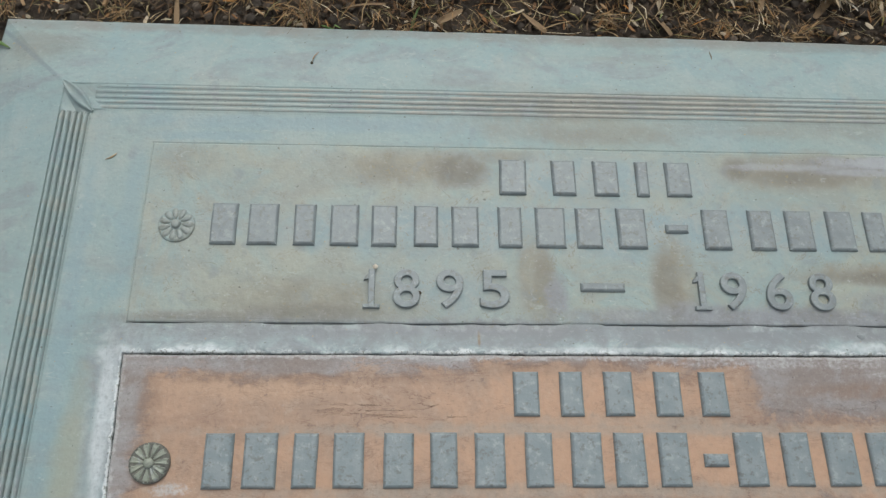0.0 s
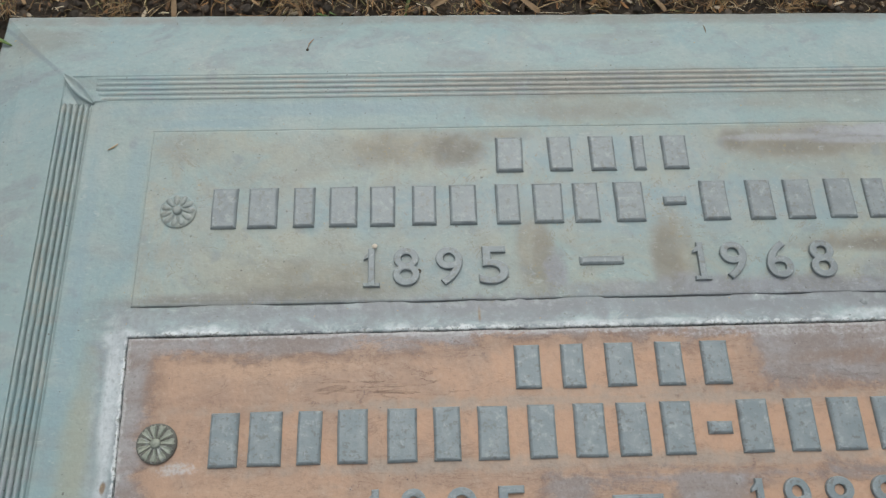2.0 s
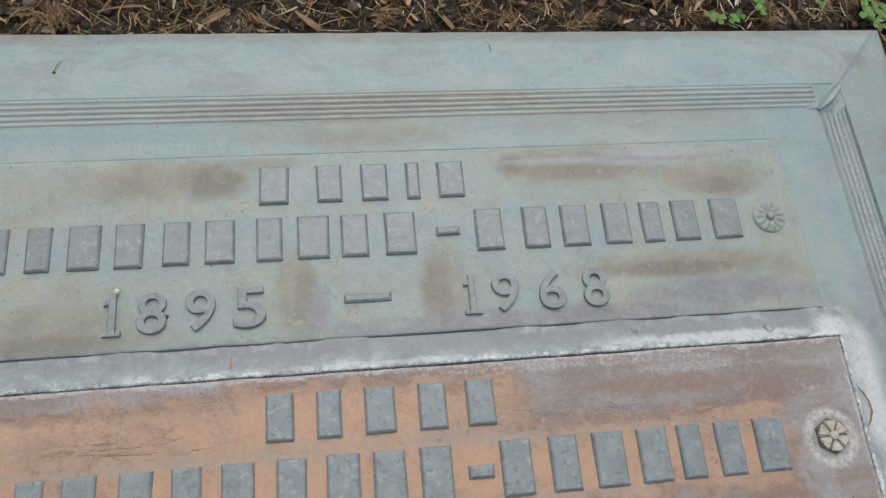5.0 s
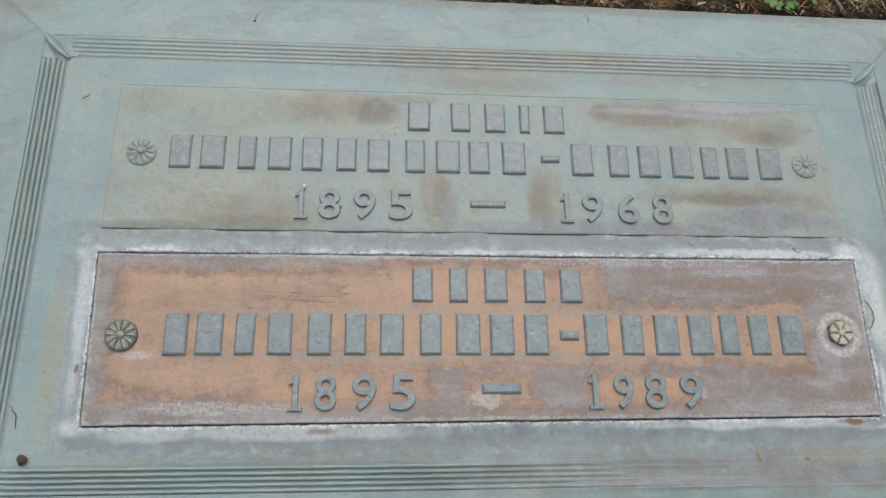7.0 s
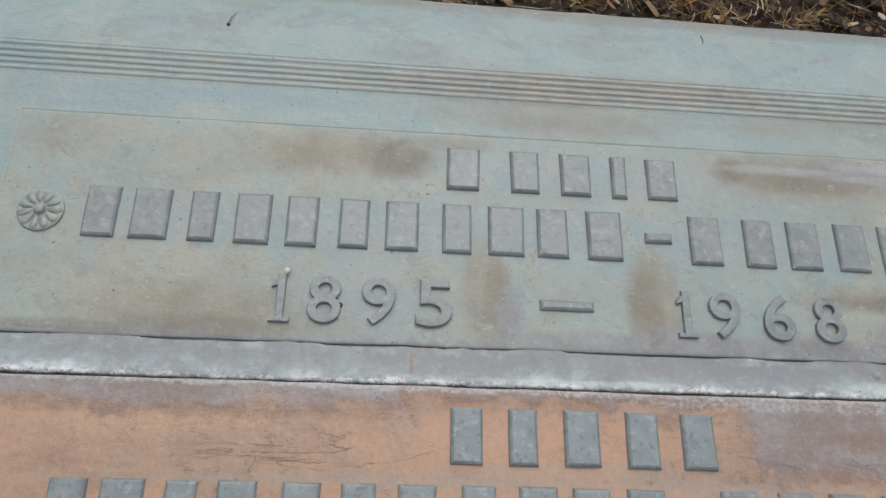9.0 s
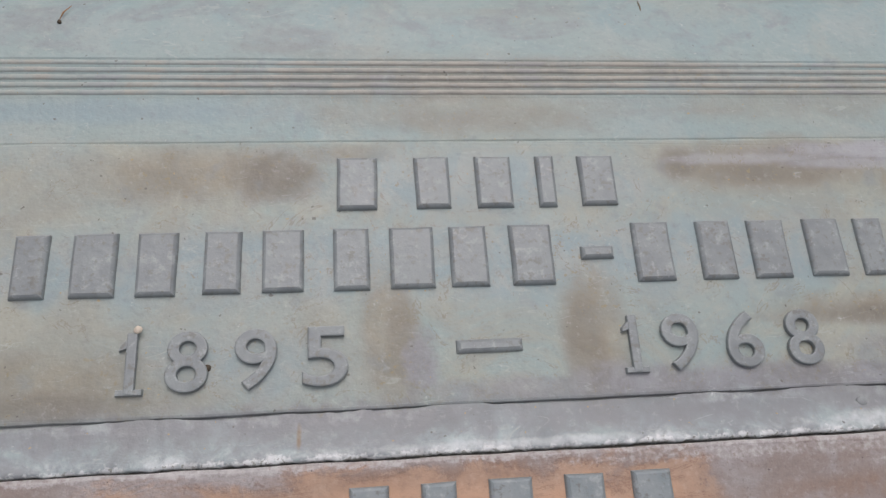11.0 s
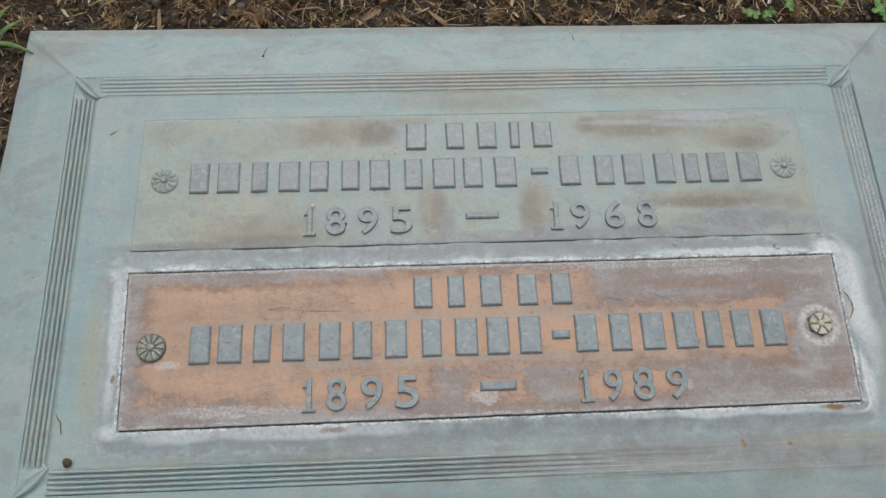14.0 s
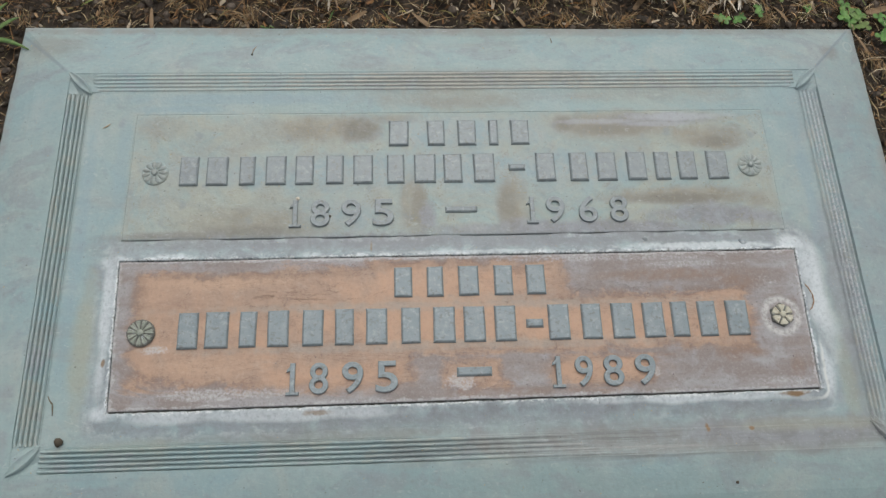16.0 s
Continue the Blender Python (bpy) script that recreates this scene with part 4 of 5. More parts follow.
def mortar_fillet():
    """An uneven fillet of mortar pressed all round the plate, high and broad along the north side, feathered out along the others."""
    x0, y0, x1, y1 = PLATE
    corners = [plate_point(*c) for c in ((x0, y1), (x1, y1), (x1, y0), (x0, y0))]
    wide, high = (0.0150, 0.0125, 0.0160, 0.0090), (0.0040, 0.0037, 0.0023, 0.0037)     # north, east, south, west
    facing = (math.pi / 2, 0.0, -math.pi / 2, -math.pi)
    path = []
    for k in range(4):
        (ax, ay), (bx, by) = corners[k], corners[(k + 1) % 4]
        n = int(math.hypot(bx - ax, by - ay) / 0.0010)
        for i in range(n):
            path.append((ax + (bx - ax) * i / n, ay + (by - ay) * i / n, facing[k], wide[k], high[k], 1.0 if k == 0 else 0.0))
        j = (k + 1) % 4
        for i in range(12):
            u = i / 12
            e = u * u * (3 - 2 * u)
            path.append((bx, by, facing[k] - math.pi / 2 * u, wide[k] + (wide[j] - wide[k]) * e, high[k] + (high[j] - high[k]) * e, (1.0 if k == 0 else 0.0) * (1 - e) + (1.0 if j == 0 else 0.0) * e))
    steep = (-0.10, 0.78, 0.98, 1.00, 0.90, 0.74, 0.56, 0.38, 0.22, 0.09, -0.03)
    round_top = (-0.10, 0.80, 0.98, 1.00, 0.92, 0.80, 0.66, 0.52, 0.39, 0.28, 0.17)
    places = (0.0, 0.012, 0.04, 0.09, 0.17, 0.27, 0.39, 0.53, 0.68, 0.84, 1.0)
    verts = []
    for x, y, a, w, h, north in path:
        chip = max(0.0, wob(x, y, 130, 19.0) - 0.30) * 2.4
        gap = 0.0005 + 0.0005 * wob(x, y, 260, 6.0) + 0.0003 * wob(x, y, 700, 8.0)
        w = w * (1.0 + (0.10 if north > 0.5 else 0.22) * wob(x, y, 45, 2.0))
        filled = north * min(max((x - 0.02) / 0.10, 0.0), 1.0)
        for j, s in enumerate(places):
            px, py = x + math.cos(a) * (gap + w * s), y + math.sin(a) * (gap + w * s)
            f = steep[j] + (round_top[j] - steep[j]) * north
            if 0 < j < 5:
                f *= 1.0 - min(chip, 0.55) * (1.0 - s * 4)
            rough = 0.16 * max(0.0, 1.0 - s * 2.5) + 0.05
            z = h * f * (1.0 + rough * (wob(px, py, 330, 4.0) + 0.7 * wob(px, py, 700, 5.0)) + 0.10 * wob(px, py, 90, 7.0))
            if north > 0.9 and s > 0.5:
                bed = 0.0008 + 0.0003 * filled
                z = max(z, bed) if py < PANEL[1] - 0.0004 else bed
            verts.append((px, py, z))
    m, rows = len(places), len(path)
    faces = [(i * m + j, i * m + j + 1, (i + 1) % rows * m + j + 1, (i + 1) % rows * m + j) for i in range(rows) for j in range(m - 1)]
    part("mortar_fillet", from_data("mortar_fillet", verts, faces, PATINA, True), plate, "chipped white mortar pressed round the edge")


mortar_fillet()


# ---- small things lying on the marker ----
def tube(points, radius, sides=5, taper=0.4):
    pts = [Vector(p) for p in points]
    verts, n = [], len(pts)
    for i, p in enumerate(pts):
        d = (pts[min(i + 1, n - 1)] - pts[max(i - 1, 0)]).normalized()
        a = d.cross(Vector((0, 0, 1))).normalized()
        b = a.cross(d)
        u = abs(2 * i / (n - 1) - 1)
        r = radius * (1 - (1 - taper) * u * u)
        for j in range(sides):
            t = 2 * math.pi * j / sides
            verts.append(p + a * (r * math.cos(t)) + b * (r * math.sin(t)))
    return verts, grid_faces(n, sides, True) + [tuple(reversed(range(sides))), tuple(range((n - 1) * sides, n * sides))]


def lump(cx, cy, z, r, seed, flat=0.7):
    bm = bmesh.new()
    bmesh.ops.create_icosphere(bm, subdivisions=2, radius=r)
    for v in bm.verts:
        v.co *= 1 + 0.35 * noise.noise(v.co * (1.3 / r) + Vector((seed, 0, 0)))
        v.co.z *= flat
        v.co += Vector((cx, cy, z))
    verts, faces = [v.co.copy() for v in bm.verts], [tuple(x.index for x in f.verts) for f in bm.faces]
    bm.free()
    return verts, faces


def bit(name, data, material, label, category):
    return thing(name, from_data(name, *data, material, True), label, category)


bit("dirt_lump", lump(-0.2440, -0.1195, 0.0018, 0.0027, 1.0), DEBRIS, "dark brown dirt lump on the bronze field", "debris")
bit("seed", lump(-0.1438, 0.1540, 0.0002, 0.0008, 2.0), DEBRIS, "tiny dark seed on the bronze border", "debris")
bit("plant_fibre", tube([(-0.1437, 0.1548, 0.0004), (-0.1428, 0.1580, 0.0003), (-0.1405, 0.1615, -0.0003)], 0.0003), STRAW, "thin brown plant fibre on the bronze border", "debris")
bit("plant_fibre", tube([(0.0790, 0.1610, -0.0020), (0.0797, 0.1640, -0.0024), (0.0800, 0.1670, -0.0029), (0.0796, 0.1700, -0.0034)], 0.00045), ROOT, "thin brown rootlet on the bronze border", "debris")
bit("plant_fibre", tube([(-0.2545, -0.0915, 0.0006), (-0.2530, -0.0945, 0.0008), (-0.2512, -0.0965, 0.0006), (-0.2508, -0.1000, 0.0005), (-0.2503, -0.1035, 0.0005)], 0.00042),
    ROOT, "crooked dark root fibre on the bronze field", "debris")
bit("loose_thread", tube([(0.2330, -0.0300, 0.0030), (0.2362, -0.0335, 0.0028), (0.2388, -0.0385, 0.0020), (0.2390, -0.0430, 0.0018), (0.2365, -0.0475, 0.0022), (0.2335, -0.0500, 0.0030)], 0.0004),
    STRAW, "looped brown thread beside the name plate", "thread")
bit("pale_flake", lump(-0.1062, 0.0367, PZ + 0.0020, 0.0013, 4.0, 0.5), PALE_BIT, "pale flake on a raised numeral", "debris")
bit("plant_fibre", tube([(-0.2440, 0.0935, 0.0005), (-0.2410, 0.0950, 0.0006), (-0.2388, 0.0972, 0.0005)], 0.0004), ORANGE_BIT, "short orange straw on the bronze field", "debris")
bit("seed", lump(0.1675, -0.1560, 0.0006, 0.0010, 5.0), DEBRIS, "tiny dark seed on the bronze border", "debris")
bit("seed", lump(-0.0850, 0.0240, PZ + 0.0003, 0.0012, 6.0), DEBRIS, "dark grit within a raised numeral", "debris")
bit("plaster_blob", lump(0.1975, 0.0002, 0.0028, 0.0026, 7.0, 0.40), PATINA, "blue-grey blob on the mortar line", "debris")
bit("plaster_blob", lump(0.1300, 0.0035, 0.0017, 0.0017, 8.0, 0.35), PATINA, "small blue-grey blob above the mortar line", "debris")

# ---- ground ----
BX0, BY0, BX1, BY1 = OUTER


def outside(x, y):
    """How far a point lies outside the marker's outline (negative within)."""
    return max(BX0 - x, x - BX1, BY0 - y, y - BY1)


def ground_z(x, y):
    d = outside(x, y)
    if d < -0.006:
        return -0.036
    near = 1.0 if max(abs(x), abs(y)) < 0.8 else 0.0
    z = -0.0150 + near * (0.0035 * wob(x, y, 28, 1.0) + 0.0025 * wob(x, y, 90, 2.0) + 0.0012 * wob(x, y, 260, 3.0))
    z += 0.006 * min(max((d - 0.01) / 0.08, 0.0), 1.0)
    if d < 0.004:
        z = min(z, -0.016)
    return z


def axis(lo, hi, step, far):
    inner = list(np.arange(lo, hi + step / 2, step))
    out, s = [hi], step
    while out[-1] < far:
        s *= 1.6
        out.append(out[-1] + s)
    low, s = [lo], step
    while low[-1] > -far:
        s *= 1.6
        low.append(low[-1] - s)
    return list(reversed(low[1:])) + inner + out[1:]


gx, gy = axis(-0.46, 0.46, 0.004, 300.0), axis(-0.30, 0.36, 0.004, 300.0)
gv = [(x, y, ground_z(x, y)) for y in gy for x in gx]
thing("ground", from_data("ground", gv, grid_faces(len(gy), len(gx)), SOIL, True), "dark damp crumbly soil with sparse dead grass", "ground", "", "structure")

rng = random.Random(7)


def ring_spot(margin=0.0):
    """A random place in the belt of ground round the marker."""
    while True:
        x, y = rng.uniform(-0.43, 0.43), rng.uniform(-0.20, 0.31)
        if outside(x, y) > margin and (outside(x, y) < 0.05 or y > 0.1):
            return x, y


def heap(name, count, maker, material, label, category, smooth=False):
    verts, faces = [], []
    for i in range(count):
        v, f = maker(i)
        n = len(verts)
        verts += v
        faces += [tuple(n + k for k in q) for q in f]
    return thing(name, from_data(name, verts, faces, material, smooth), label, category, "", "stuff")


def clod(i):
    x, y = ring_spot(0.001)
    r = rng.choice((0.0008, 0.0011, 0.0014, 0.0019, 0.0028)) * rng.uniform(0.8, 1.25)
    if outside(x, y) < r:
        r = max(0.0008, outside(x, y) * 0.9)
    return lump(x, y, ground_z(x, y) + rng.uniform(0.3, 1.0) * r, r, i * 1.7, rng.uniform(0.65, 0.95))


heap("soil_crumbs", 5200, clod, CLODS, "dark soil crumbs and small clods", "soil")


def ribbon(x, y, z, length, width, turn, rise, bend, twist, segs=5, ends=0.25, floor=True):
    """A bent, tapering strip with a shallow keel, as dry grass and straw have."""
    verts = []
    px, py, pz, a = x, y, z, turn
    for i in range(segs + 1):
        u = i / segs
        w = width / 2 * (ends + (1 - ends) * math.sin(math.pi * min(0.06 + 0.94 * u, 1.0) ** 0.7) ** 0.7)
        t = twist * u
        ax, ay, az = -math.sin(a) * math.cos(t), math.cos(a) * math.cos(t), math.sin(t)
        lift = -0.22 * w
        verts += [(px + ax * w, py + ay * w, pz + az * w), (px, py, pz + lift), (px - ax * w, py - ay * w, pz - az * w), (px, py, pz + lift - 0.25 * width)]
        px += math.cos(a) * length / segs
        py += math.sin(a) * length / segs
        pz += rise * length / segs * (1 - 1.7 * u)
        if floor:
            pz = max(pz, ground_z(px, py) + 0.0006) if outside(px, py) > 0 else max(pz, -0.004)
        a += bend / segs
    faces = grid_faces(segs + 1, 4, True) + [(3, 2, 1, 0), tuple(segs * 4 + k for k in range(4))]
    return verts, faces


def clear_turn(x, y, length):
    """A direction that keeps a strip of that length off the marker, or nearly so."""
    for _ in range(12):
        a = rng.uniform(0, 2 * math.pi)
        if outside(x + math.cos(a) * length, y + math.sin(a) * length) > -0.002:
            return a
    return math.atan2(y, x)


def straw(i):
    x, y = ring_spot(0.002)
    while -0.31 < x < 0.05 and rng.random() < 0.18:
        x, y = ring_spot(0.002)
    length = rng.choice((0.0025, 0.0035, 0.005, 0.007, 0.009, 0.012, 0.020)) * rng.uniform(0.8, 1.3)
    return ribbon(x, y, ground_z(x, y) + rng.uniform(0.0006, 0.0065), length, rng.choice((0.0003, 0.0004, 0.0005, 0.0008)), clear_turn(x, y, length),
                  rng.uniform(-0.2, 0.6), rng.uniform(-1.2, 1.2), rng.uniform(-1.5, 1.5), 3)


heap("dry_straw", 13000, straw, STRAW, "tangled dry straw and dead grass on the soil", "dead grass")

MATS = []
while len(MATS) < 260:
    mx, my = ring_spot(0.004)
    if my > 0.19 or rng.random() < 0.5:
        MATS.append((mx, my, rng.uniform(0, 6.28), rng.uniform(0.0035, 0.008)))


def mat_fibre(i):
    """A fine fibre of a small flattened tuft, all of a tuft combed roughly one way."""
    mx, my, lean, spread = MATS[i % len(MATS)]
    x, y = mx + rng.gauss(0, 0.5 * spread), my + rng.gauss(0, 0.5 * spread)
    if outside(x, y) < 0.002:
        x, y = mx, my
    length = rng.uniform(0.004, 0.012)
    turn = lean + rng.gauss(0, 0.55)
    if outside(x + math.cos(turn) * length, y + math.sin(turn) * length) < -0.001:
        turn = clear_turn(x, y, length)
    return ribbon(x, y, ground_z(x, y) + rng.uniform(0.002, 0.008), length, rng.uniform(0.0003, 0.0008), turn,
                  rng.uniform(0.0, 0.9), rng.uniform(-0.9, 0.9), rng.uniform(-1.5, 1.5), 3, 0.15)


heap("dead_moss_mats", 6800, mat_fibre, MOSS, "rust-brown mats of fine dead moss and rootlets on the soil", "dead moss")


def chip(i):
    """A small angular flake of bark or leaf litter."""
    x, y = ring_spot(0.003)
    r = rng.uniform(0.0008, 0.0022)
    a, tilt = rng.uniform(0, 6.28), rng.uniform(-0.8, 0.8)
    long = rng.uniform(1.0, 2.4)
    z = ground_z(x, y) + rng.uniform(0.001, 0.006)
    verts = []
    for lift in (0.0, 0.0006):
        for px, py in ((-1.0, -0.4), (0.2, -0.55), (1.0, -0.1), (0.7, 0.5), (-0.6, 0.45)):
            u, v = px * r * long * rng.uniform(0.8, 1.15), py * r * rng.uniform(0.8, 1.2)
            verts.append((x + u * math.cos(a) - v * math.sin(a), y + u * math.sin(a) + v * math.cos(a), z + lift + u * 0.35 * tilt + v * tilt))
    return verts, [(4, 3, 2, 1, 0), (5, 6, 7, 8, 9)] + [(k, (k + 1) % 5, 5 + (k + 1) % 5, 5 + k) for k in range(5)]


heap("leaf_litter", 1400, chip, CHIPS, "brown crumbled leaf and bark litter on the soil", "leaf litter")


def shred(i):
    while True:
        x, y = ring_spot(0.006)
        if rng.random() < (1.0 if (x > 0.05 and y > 0.206) else 0.02):
            break
    length = rng.uniform(0.010, 0.024)
    return ribbon(x, y, ground_z(x, y) + rng.uniform(0.003, 0.010), length, rng.uniform(0.0012, 0.0032), clear_turn(x, y, length),
                  rng.uniform(-0.1, 0.8), rng.uniform(-1.0, 1.0), rng.uniform(-1.8, 1.8), 5, 0.35)


heap("dead_grass_shreds", 300, shred, DRY_LEAF, "pale shredded dead grass blades in a mat", "dead grass")

CLUMPS = []
for k in range(54):
    CLUMPS.append((rng.uniform(0.02, 0.36), rng.uniform(0.210, 0.295), rng.uniform(3.8, 5.6)))
for k in range(34):
    CLUMPS.append((rng.uniform(-0.30, 0.04), rng.uniform(0.216, 0.295), rng.uniform(3.6, 5.8)))
for k in range(10):
    CLUMPS.append((rng.uniform(-0.40, -0.345), rng.uniform(-0.1, 0.25), rng.uniform(0.0, 6.2)))


def tussock_blade(i):
    x, y, lean = CLUMPS[i % len(CLUMPS)]
    x, y = x + rng.uniform(-0.004, 0.004), y + rng.uniform(-0.004, 0.004)
    length = rng.uniform(0.008, 0.020)
    return ribbon(x, y, ground_z(x, y) + rng.uniform(0.003, 0.013), length, rng.uniform(0.0008, 0.0026), lean + rng.uniform(-0.9, 0.9),
                  rng.uniform(0.1, 0.9), rng.uniform(-0.5, 0.5), rng.uniform(-2.0, 2.0), 4, 0.45)


heap("dead_grass_tussocks", 1900, tussock_blade, TUSSOCK, "bleached frayed tussocks of dead grass", "dead grass")


PATCHES = [(rng.uniform(0.12, 0.34), rng.uniform(0.222, 0.275)) for _ in range(22)] + [(rng.uniform(-0.3, 0.04), rng.uniform(0.225, 0.28)) for _ in range(8)]


def rusty_blade(i):
    if i % 2:
        px, py = PATCHES[(i // 2) % len(PATCHES)]
        x, y = px + rng.gauss(0, 0.007), max(py + rng.gauss(0, 0.006), 0.2)
        length = rng.uniform(0.006, 0.013)
        return ribbon(x, y, ground_z(x, y) + rng.uniform(0.009, 0.019), length, rng.uniform(0.0007, 0.0015), rng.uniform(0, 6.28),
                      rng.uniform(0.2, 1.3), rng.uniform(-0.8, 0.8), rng.uniform(-1.5, 1.5), 3)
    while True:
        x, y = ring_spot(0.004)
        if rng.random() < (1.0 if y > 0.224 else 0.10):
            break
    length = rng.uniform(0.005, 0.014)
    return ribbon(x, y, ground_z(x, y) + rng.uniform(0.004, 0.013), length, rng.uniform(0.0005, 0.0012), clear_turn(x, y, length),
                  rng.uniform(-0.1, 0.9), rng.uniform(-0.8, 0.8), rng.uniform(-1.5, 1.5), 3)


heap("rust_coloured_grass", 2600, rusty_blade, RUST_GRASS, "rust-orange and yellow-green dying grass", "dead grass")

# single dry leaves and stalks that stand out
for x, y, length, width, turn, bend in ((-0.012, 0.186, 0.018, 0.0042, 2.55, -0.3), (-0.075, 0.190, 0.017, 0.0040, 0.35, 0.4), (0.030, 0.212, 0.035, 0.0022, 2.9, 0.5),
                                        (0.062, 0.186, 0.017, 0.0034, 2.2, 0.1), (-0.2225, 0.1825, 0.020, 0.0030, 1.6, 0.1), (-0.105, 0.203, 0.026, 0.0018, 3.3, 0.1),
                                        (0.118, 0.205, 0.026, 0.0040, 1.3, 0.5), (0.150, 0.200, 0.030, 0.0046, 0.9, -0.4), (0.170, 0.214, 0.028, 0.0046, 2.6, 0.3),
                                        (0.272, 0.189, 0.016, 0.0030, 2.1, 0.2), (-0.150, 0.184, 0.012, 0.0022, 1.9, 0.2), (0.336, 0.120, 0.026, 0.0024, 0.9, 0.1),
                                        (0.332, 0.160, 0.026, 0.0024, 2.1, -0.1), (0.338, 0.196, 0.022, 0.0050, 0.1, 0.3), (-0.352, 0.118, 0.022, 0.0045, 0.45, 0.2),
                                        (-0.345, 0.075, 0.030, 0.0014, 1.9, -0.2), (-0.338, 0.135, 0.028, 0.0014, 5.2, 0.1), (0.200, 0.236, 0.030, 0.0050, 2.9, 0.4),
                                        (0.235, 0.222, 0.026, 0.0050, 0.4, 0.6), (0.095, 0.228, 0.030, 0.0036, 1.9, -0.3)):
    data = ribbon(x, y, ground_z(x, y) + 0.006, length, width, turn, 0.25, bend, 0.5, 8, 0.3)
    thing("dry_leaf", from_data("dry_leaf", *data, DRY_LEAF), "pale curled dry grass leaf lying on the soil", "dry leaf", "dry leaves round the marker")


# ---- green plants ----
def grass_tuft(blades, label):
    x, y = blades[0][0], blades[0][1]
    tuft = thing("grass_tuft", None, label, "grass")
    for bx, by, z, length, width, turn, rise, bend in blades:
        data = ribbon(bx, by, z, length, width, turn, rise, bend, 0.3, 10, 0.12)
        part("blade", from_data("blade", *data, GRASS, True), tuft)


grass_tuft(((-0.345, 0.174, -0.012, 0.040, 0.0040, -0.12, 0.62, -0.40), (-0.346, 0.173, -0.012, 0.036, 0.0042, 1.05, 0.7, 0.15),
            (-0.345, 0.172, -0.012, 0.035, 0.0036, 0.60, 0.65, 0.15), (-0.352, 0.178, -0.012, 0.030, 0.0034, 1.4, 0.8, 0.1)), "small tuft of green grass leaning over the marker corner")
grass_tuft(((-0.334, 0.006, -0.012, 0.036, 0.0022, -0.25, 0.6, -0.1), (-0.338, 0.012, -0.012, 0.030, 0.0020, 1.4, 0.5, 0.5),
            (-0.334, 0.030, -0.012, 0.024, 0.0018, 1.9, 0.6, -0.3)), "thin green grass blades beside the marker edge")
grass_tuft(((-0.0905, 0.184, -0.012, 0.018, 0.0016, 1.35, 0.6, -0.2), (-0.142, 0.188, -0.012, 0.015, 0.0014, -0.6, 0.5, 0.1)), "two short yellow-green grass blades in the soil")
grass_tuft(((0.205, 0.232, -0.010, 0.030, 0.0026, 0.6, 0.6, 0.2), (0.212, 0.236, -0.010, 0.030, 0.0024, 0.2, 0.5, 0.3), (0.216, 0.228, -0.010, 0.022, 0.0024, 2.2, 0.8, 0.2)),
           "short green grass blades among dead grass")


grass_tuft(((0.118, 0.243, -0.008, 0.020, 0.0026, 0.3, 0.8, 0.3), (0.112, 0.241, -0.008, 0.018, 0.0024, 1.9, 0.8, -0.2), (0.122, 0.238, -0.008, 0.016, 0.0022, 5.2, 0.7, 0.2)),
           "short green grass blades among dead grass")
grass_tuft(((0.262, 0.236, -0.008, 0.022, 0.0026, 2.6, 0.8, 0.3), (0.268, 0.232, -0.008, 0.024, 0.0024, 0.5, 0.8, -0.2), (0.272, 0.240, -0.008, 0.018, 0.0022, 4.4, 0.7, 0.2)),
           "short green grass blades among dead grass")


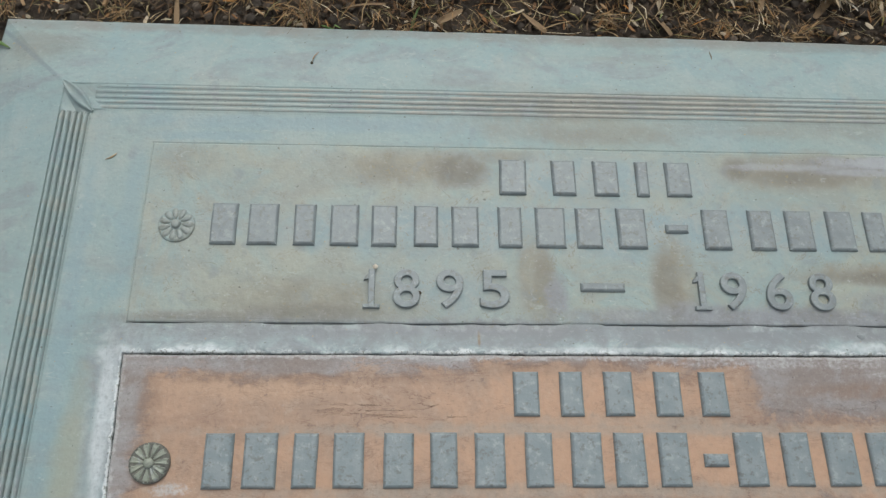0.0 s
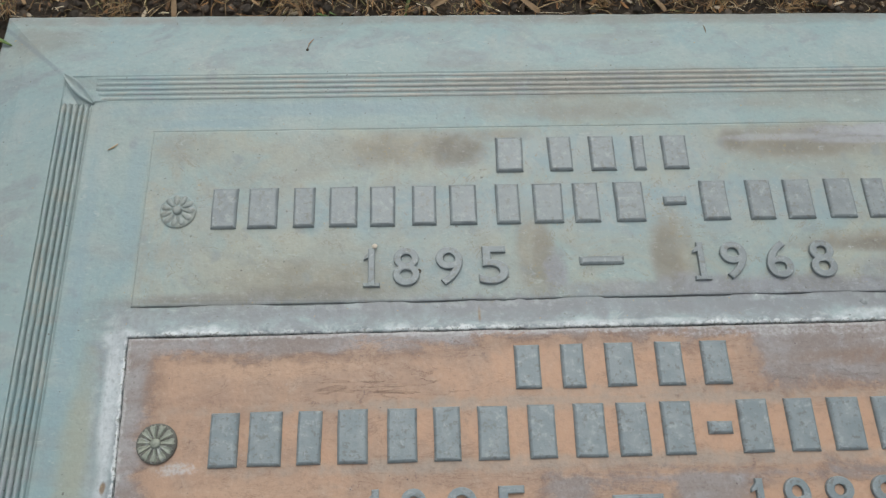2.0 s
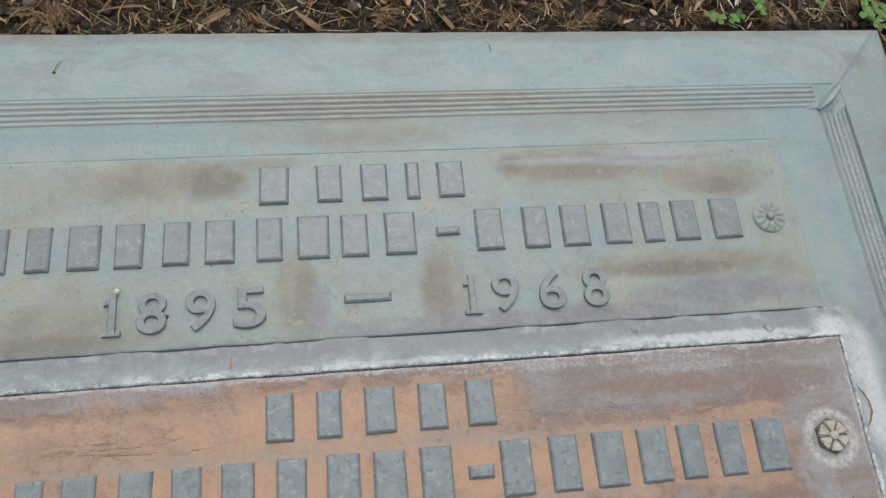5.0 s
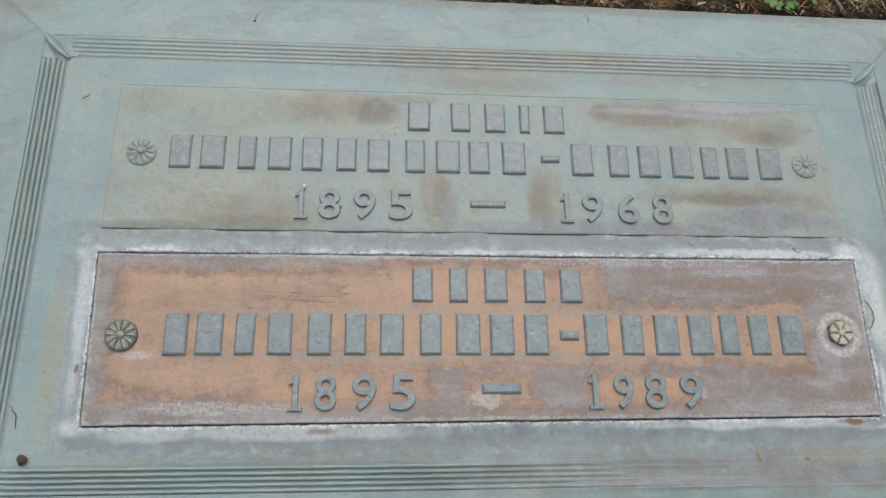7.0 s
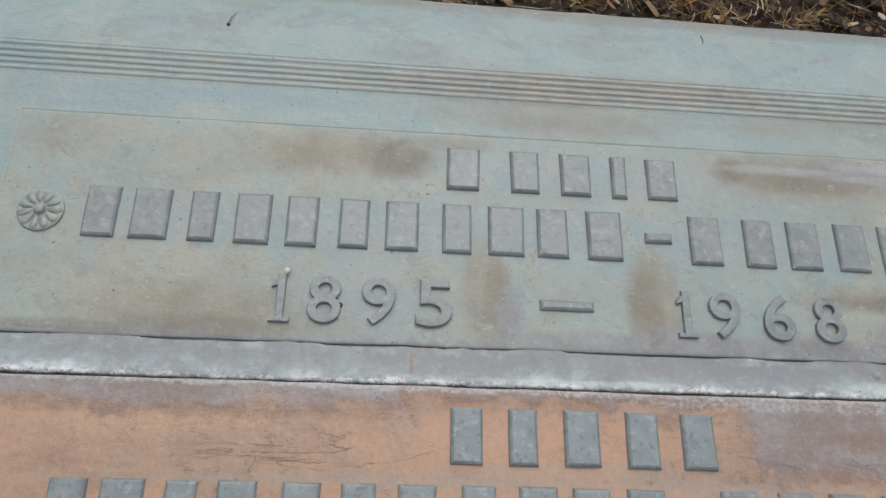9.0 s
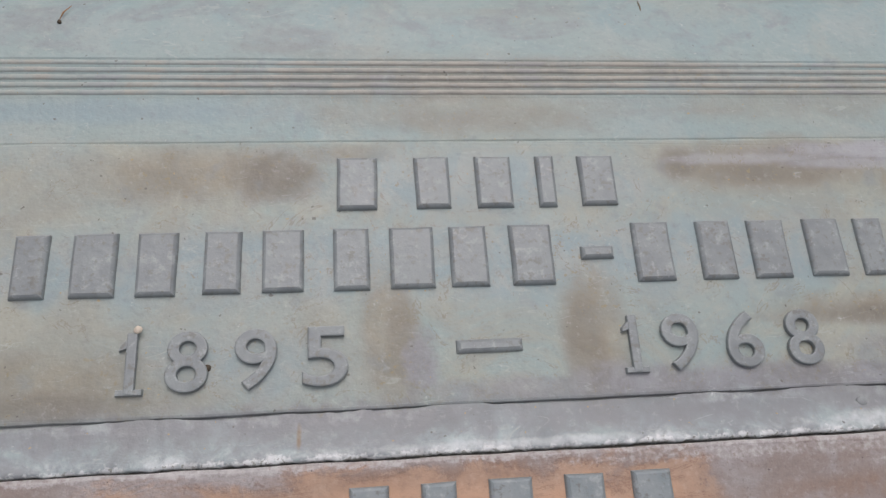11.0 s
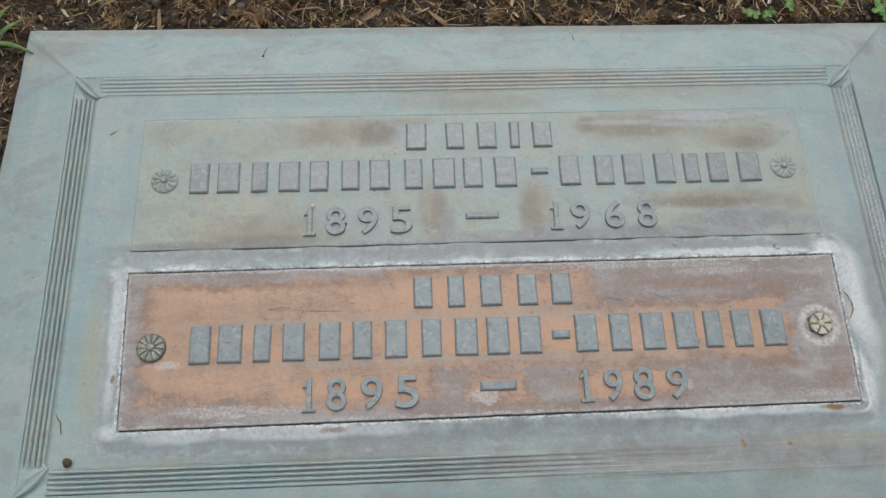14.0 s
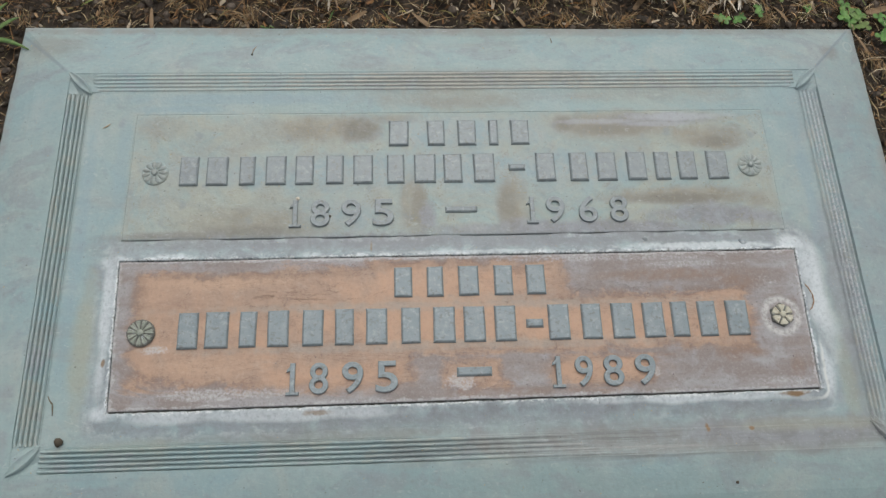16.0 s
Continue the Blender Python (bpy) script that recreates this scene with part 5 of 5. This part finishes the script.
def clover(cx, cy, size, turn, count, label):
    plant = thing("clover", None, label, "clover")
    z = ground_z(cx, cy)
    for k in range(count):
        a = turn + 2.4 * k
        d = 0.0 if k == 0 else size * (0.9 + 0.25 * k ** 0.5)
        lx, ly = cx + d * math.cos(a), cy + d * math.sin(a)
        if outside(lx, ly) < 0.001:
            ly += 0.006 if ly > 0.15 else 0.0
            lx += 0.006 if lx > BX1 - 0.01 else 0.0
        top = z + 0.007 + 0.002 * math.sin(3.1 * k)
        v, f = tube([(cx, cy, z - 0.001), (cx + 0.4 * (lx - cx), cy + 0.4 * (ly - cy), z + 0.004), (lx, ly, top)], 0.00045, 5, 0.8)
        leaf = part("leaf", from_data("leaf", v, f, CLOVER, True), plant)
        for m in range(3):
            b = a + 2 * math.pi * m / 3
            verts = []
            for i in range(6):
                u = i / 5
                half = size * 0.40 * math.sin(math.pi * (0.08 + 0.74 * u)) ** 0.9
                r = size * (0.05 + 0.85 * u)
                for s, dz in ((-1, 0.16), (-0.5, 0.05), (0, -0.06), (0.5, 0.05), (1, 0.16)):
                    rr = r - (0.10 * size * (1 - abs(s)) if i == 5 else 0.0)
                    verts.append((lx + rr * math.cos(b) - half * s * math.sin(b), ly + rr * math.sin(b) + half * s * math.cos(b), top + dz * half + 0.12 * size * u * (1 - u)))
            under = [(p[0], p[1], p[2] - 0.0003) for p in verts]
            faces = grid_faces(6, 5) + [tuple(30 + k2 for k2 in reversed(q)) for q in grid_faces(6, 5)]
            part("leaflet", from_data("leaflet", verts + under, faces, CLOVER, True), leaf)


for cx, cy, size, turn, count in ((0.2215, 0.1885, 0.0050, 0.4, 2), (0.2345, 0.1915, 0.0046, 1.4, 2), (0.2500, 0.2010, 0.0046, 2.4, 2), (0.2680, 0.2080, 0.0042, 0.9, 1),
                                  (0.3240, 0.1950, 0.0062, 1.2, 5), (0.3310, 0.1890, 0.0056, 3.0, 4), (0.3490, 0.1700, 0.0058, 0.5, 4), (0.3540, 0.1880, 0.0060, 1.9, 4),
                                  (0.2900, 0.1990, 0.0040, 0.3, 1), (0.2450, 0.2300, 0.0048, 1.0, 2)):
    clover(cx, cy, size, turn, count, "small bright green clover seedling in the soil" if count < 3 else "leafy green clover clump beside the marker")
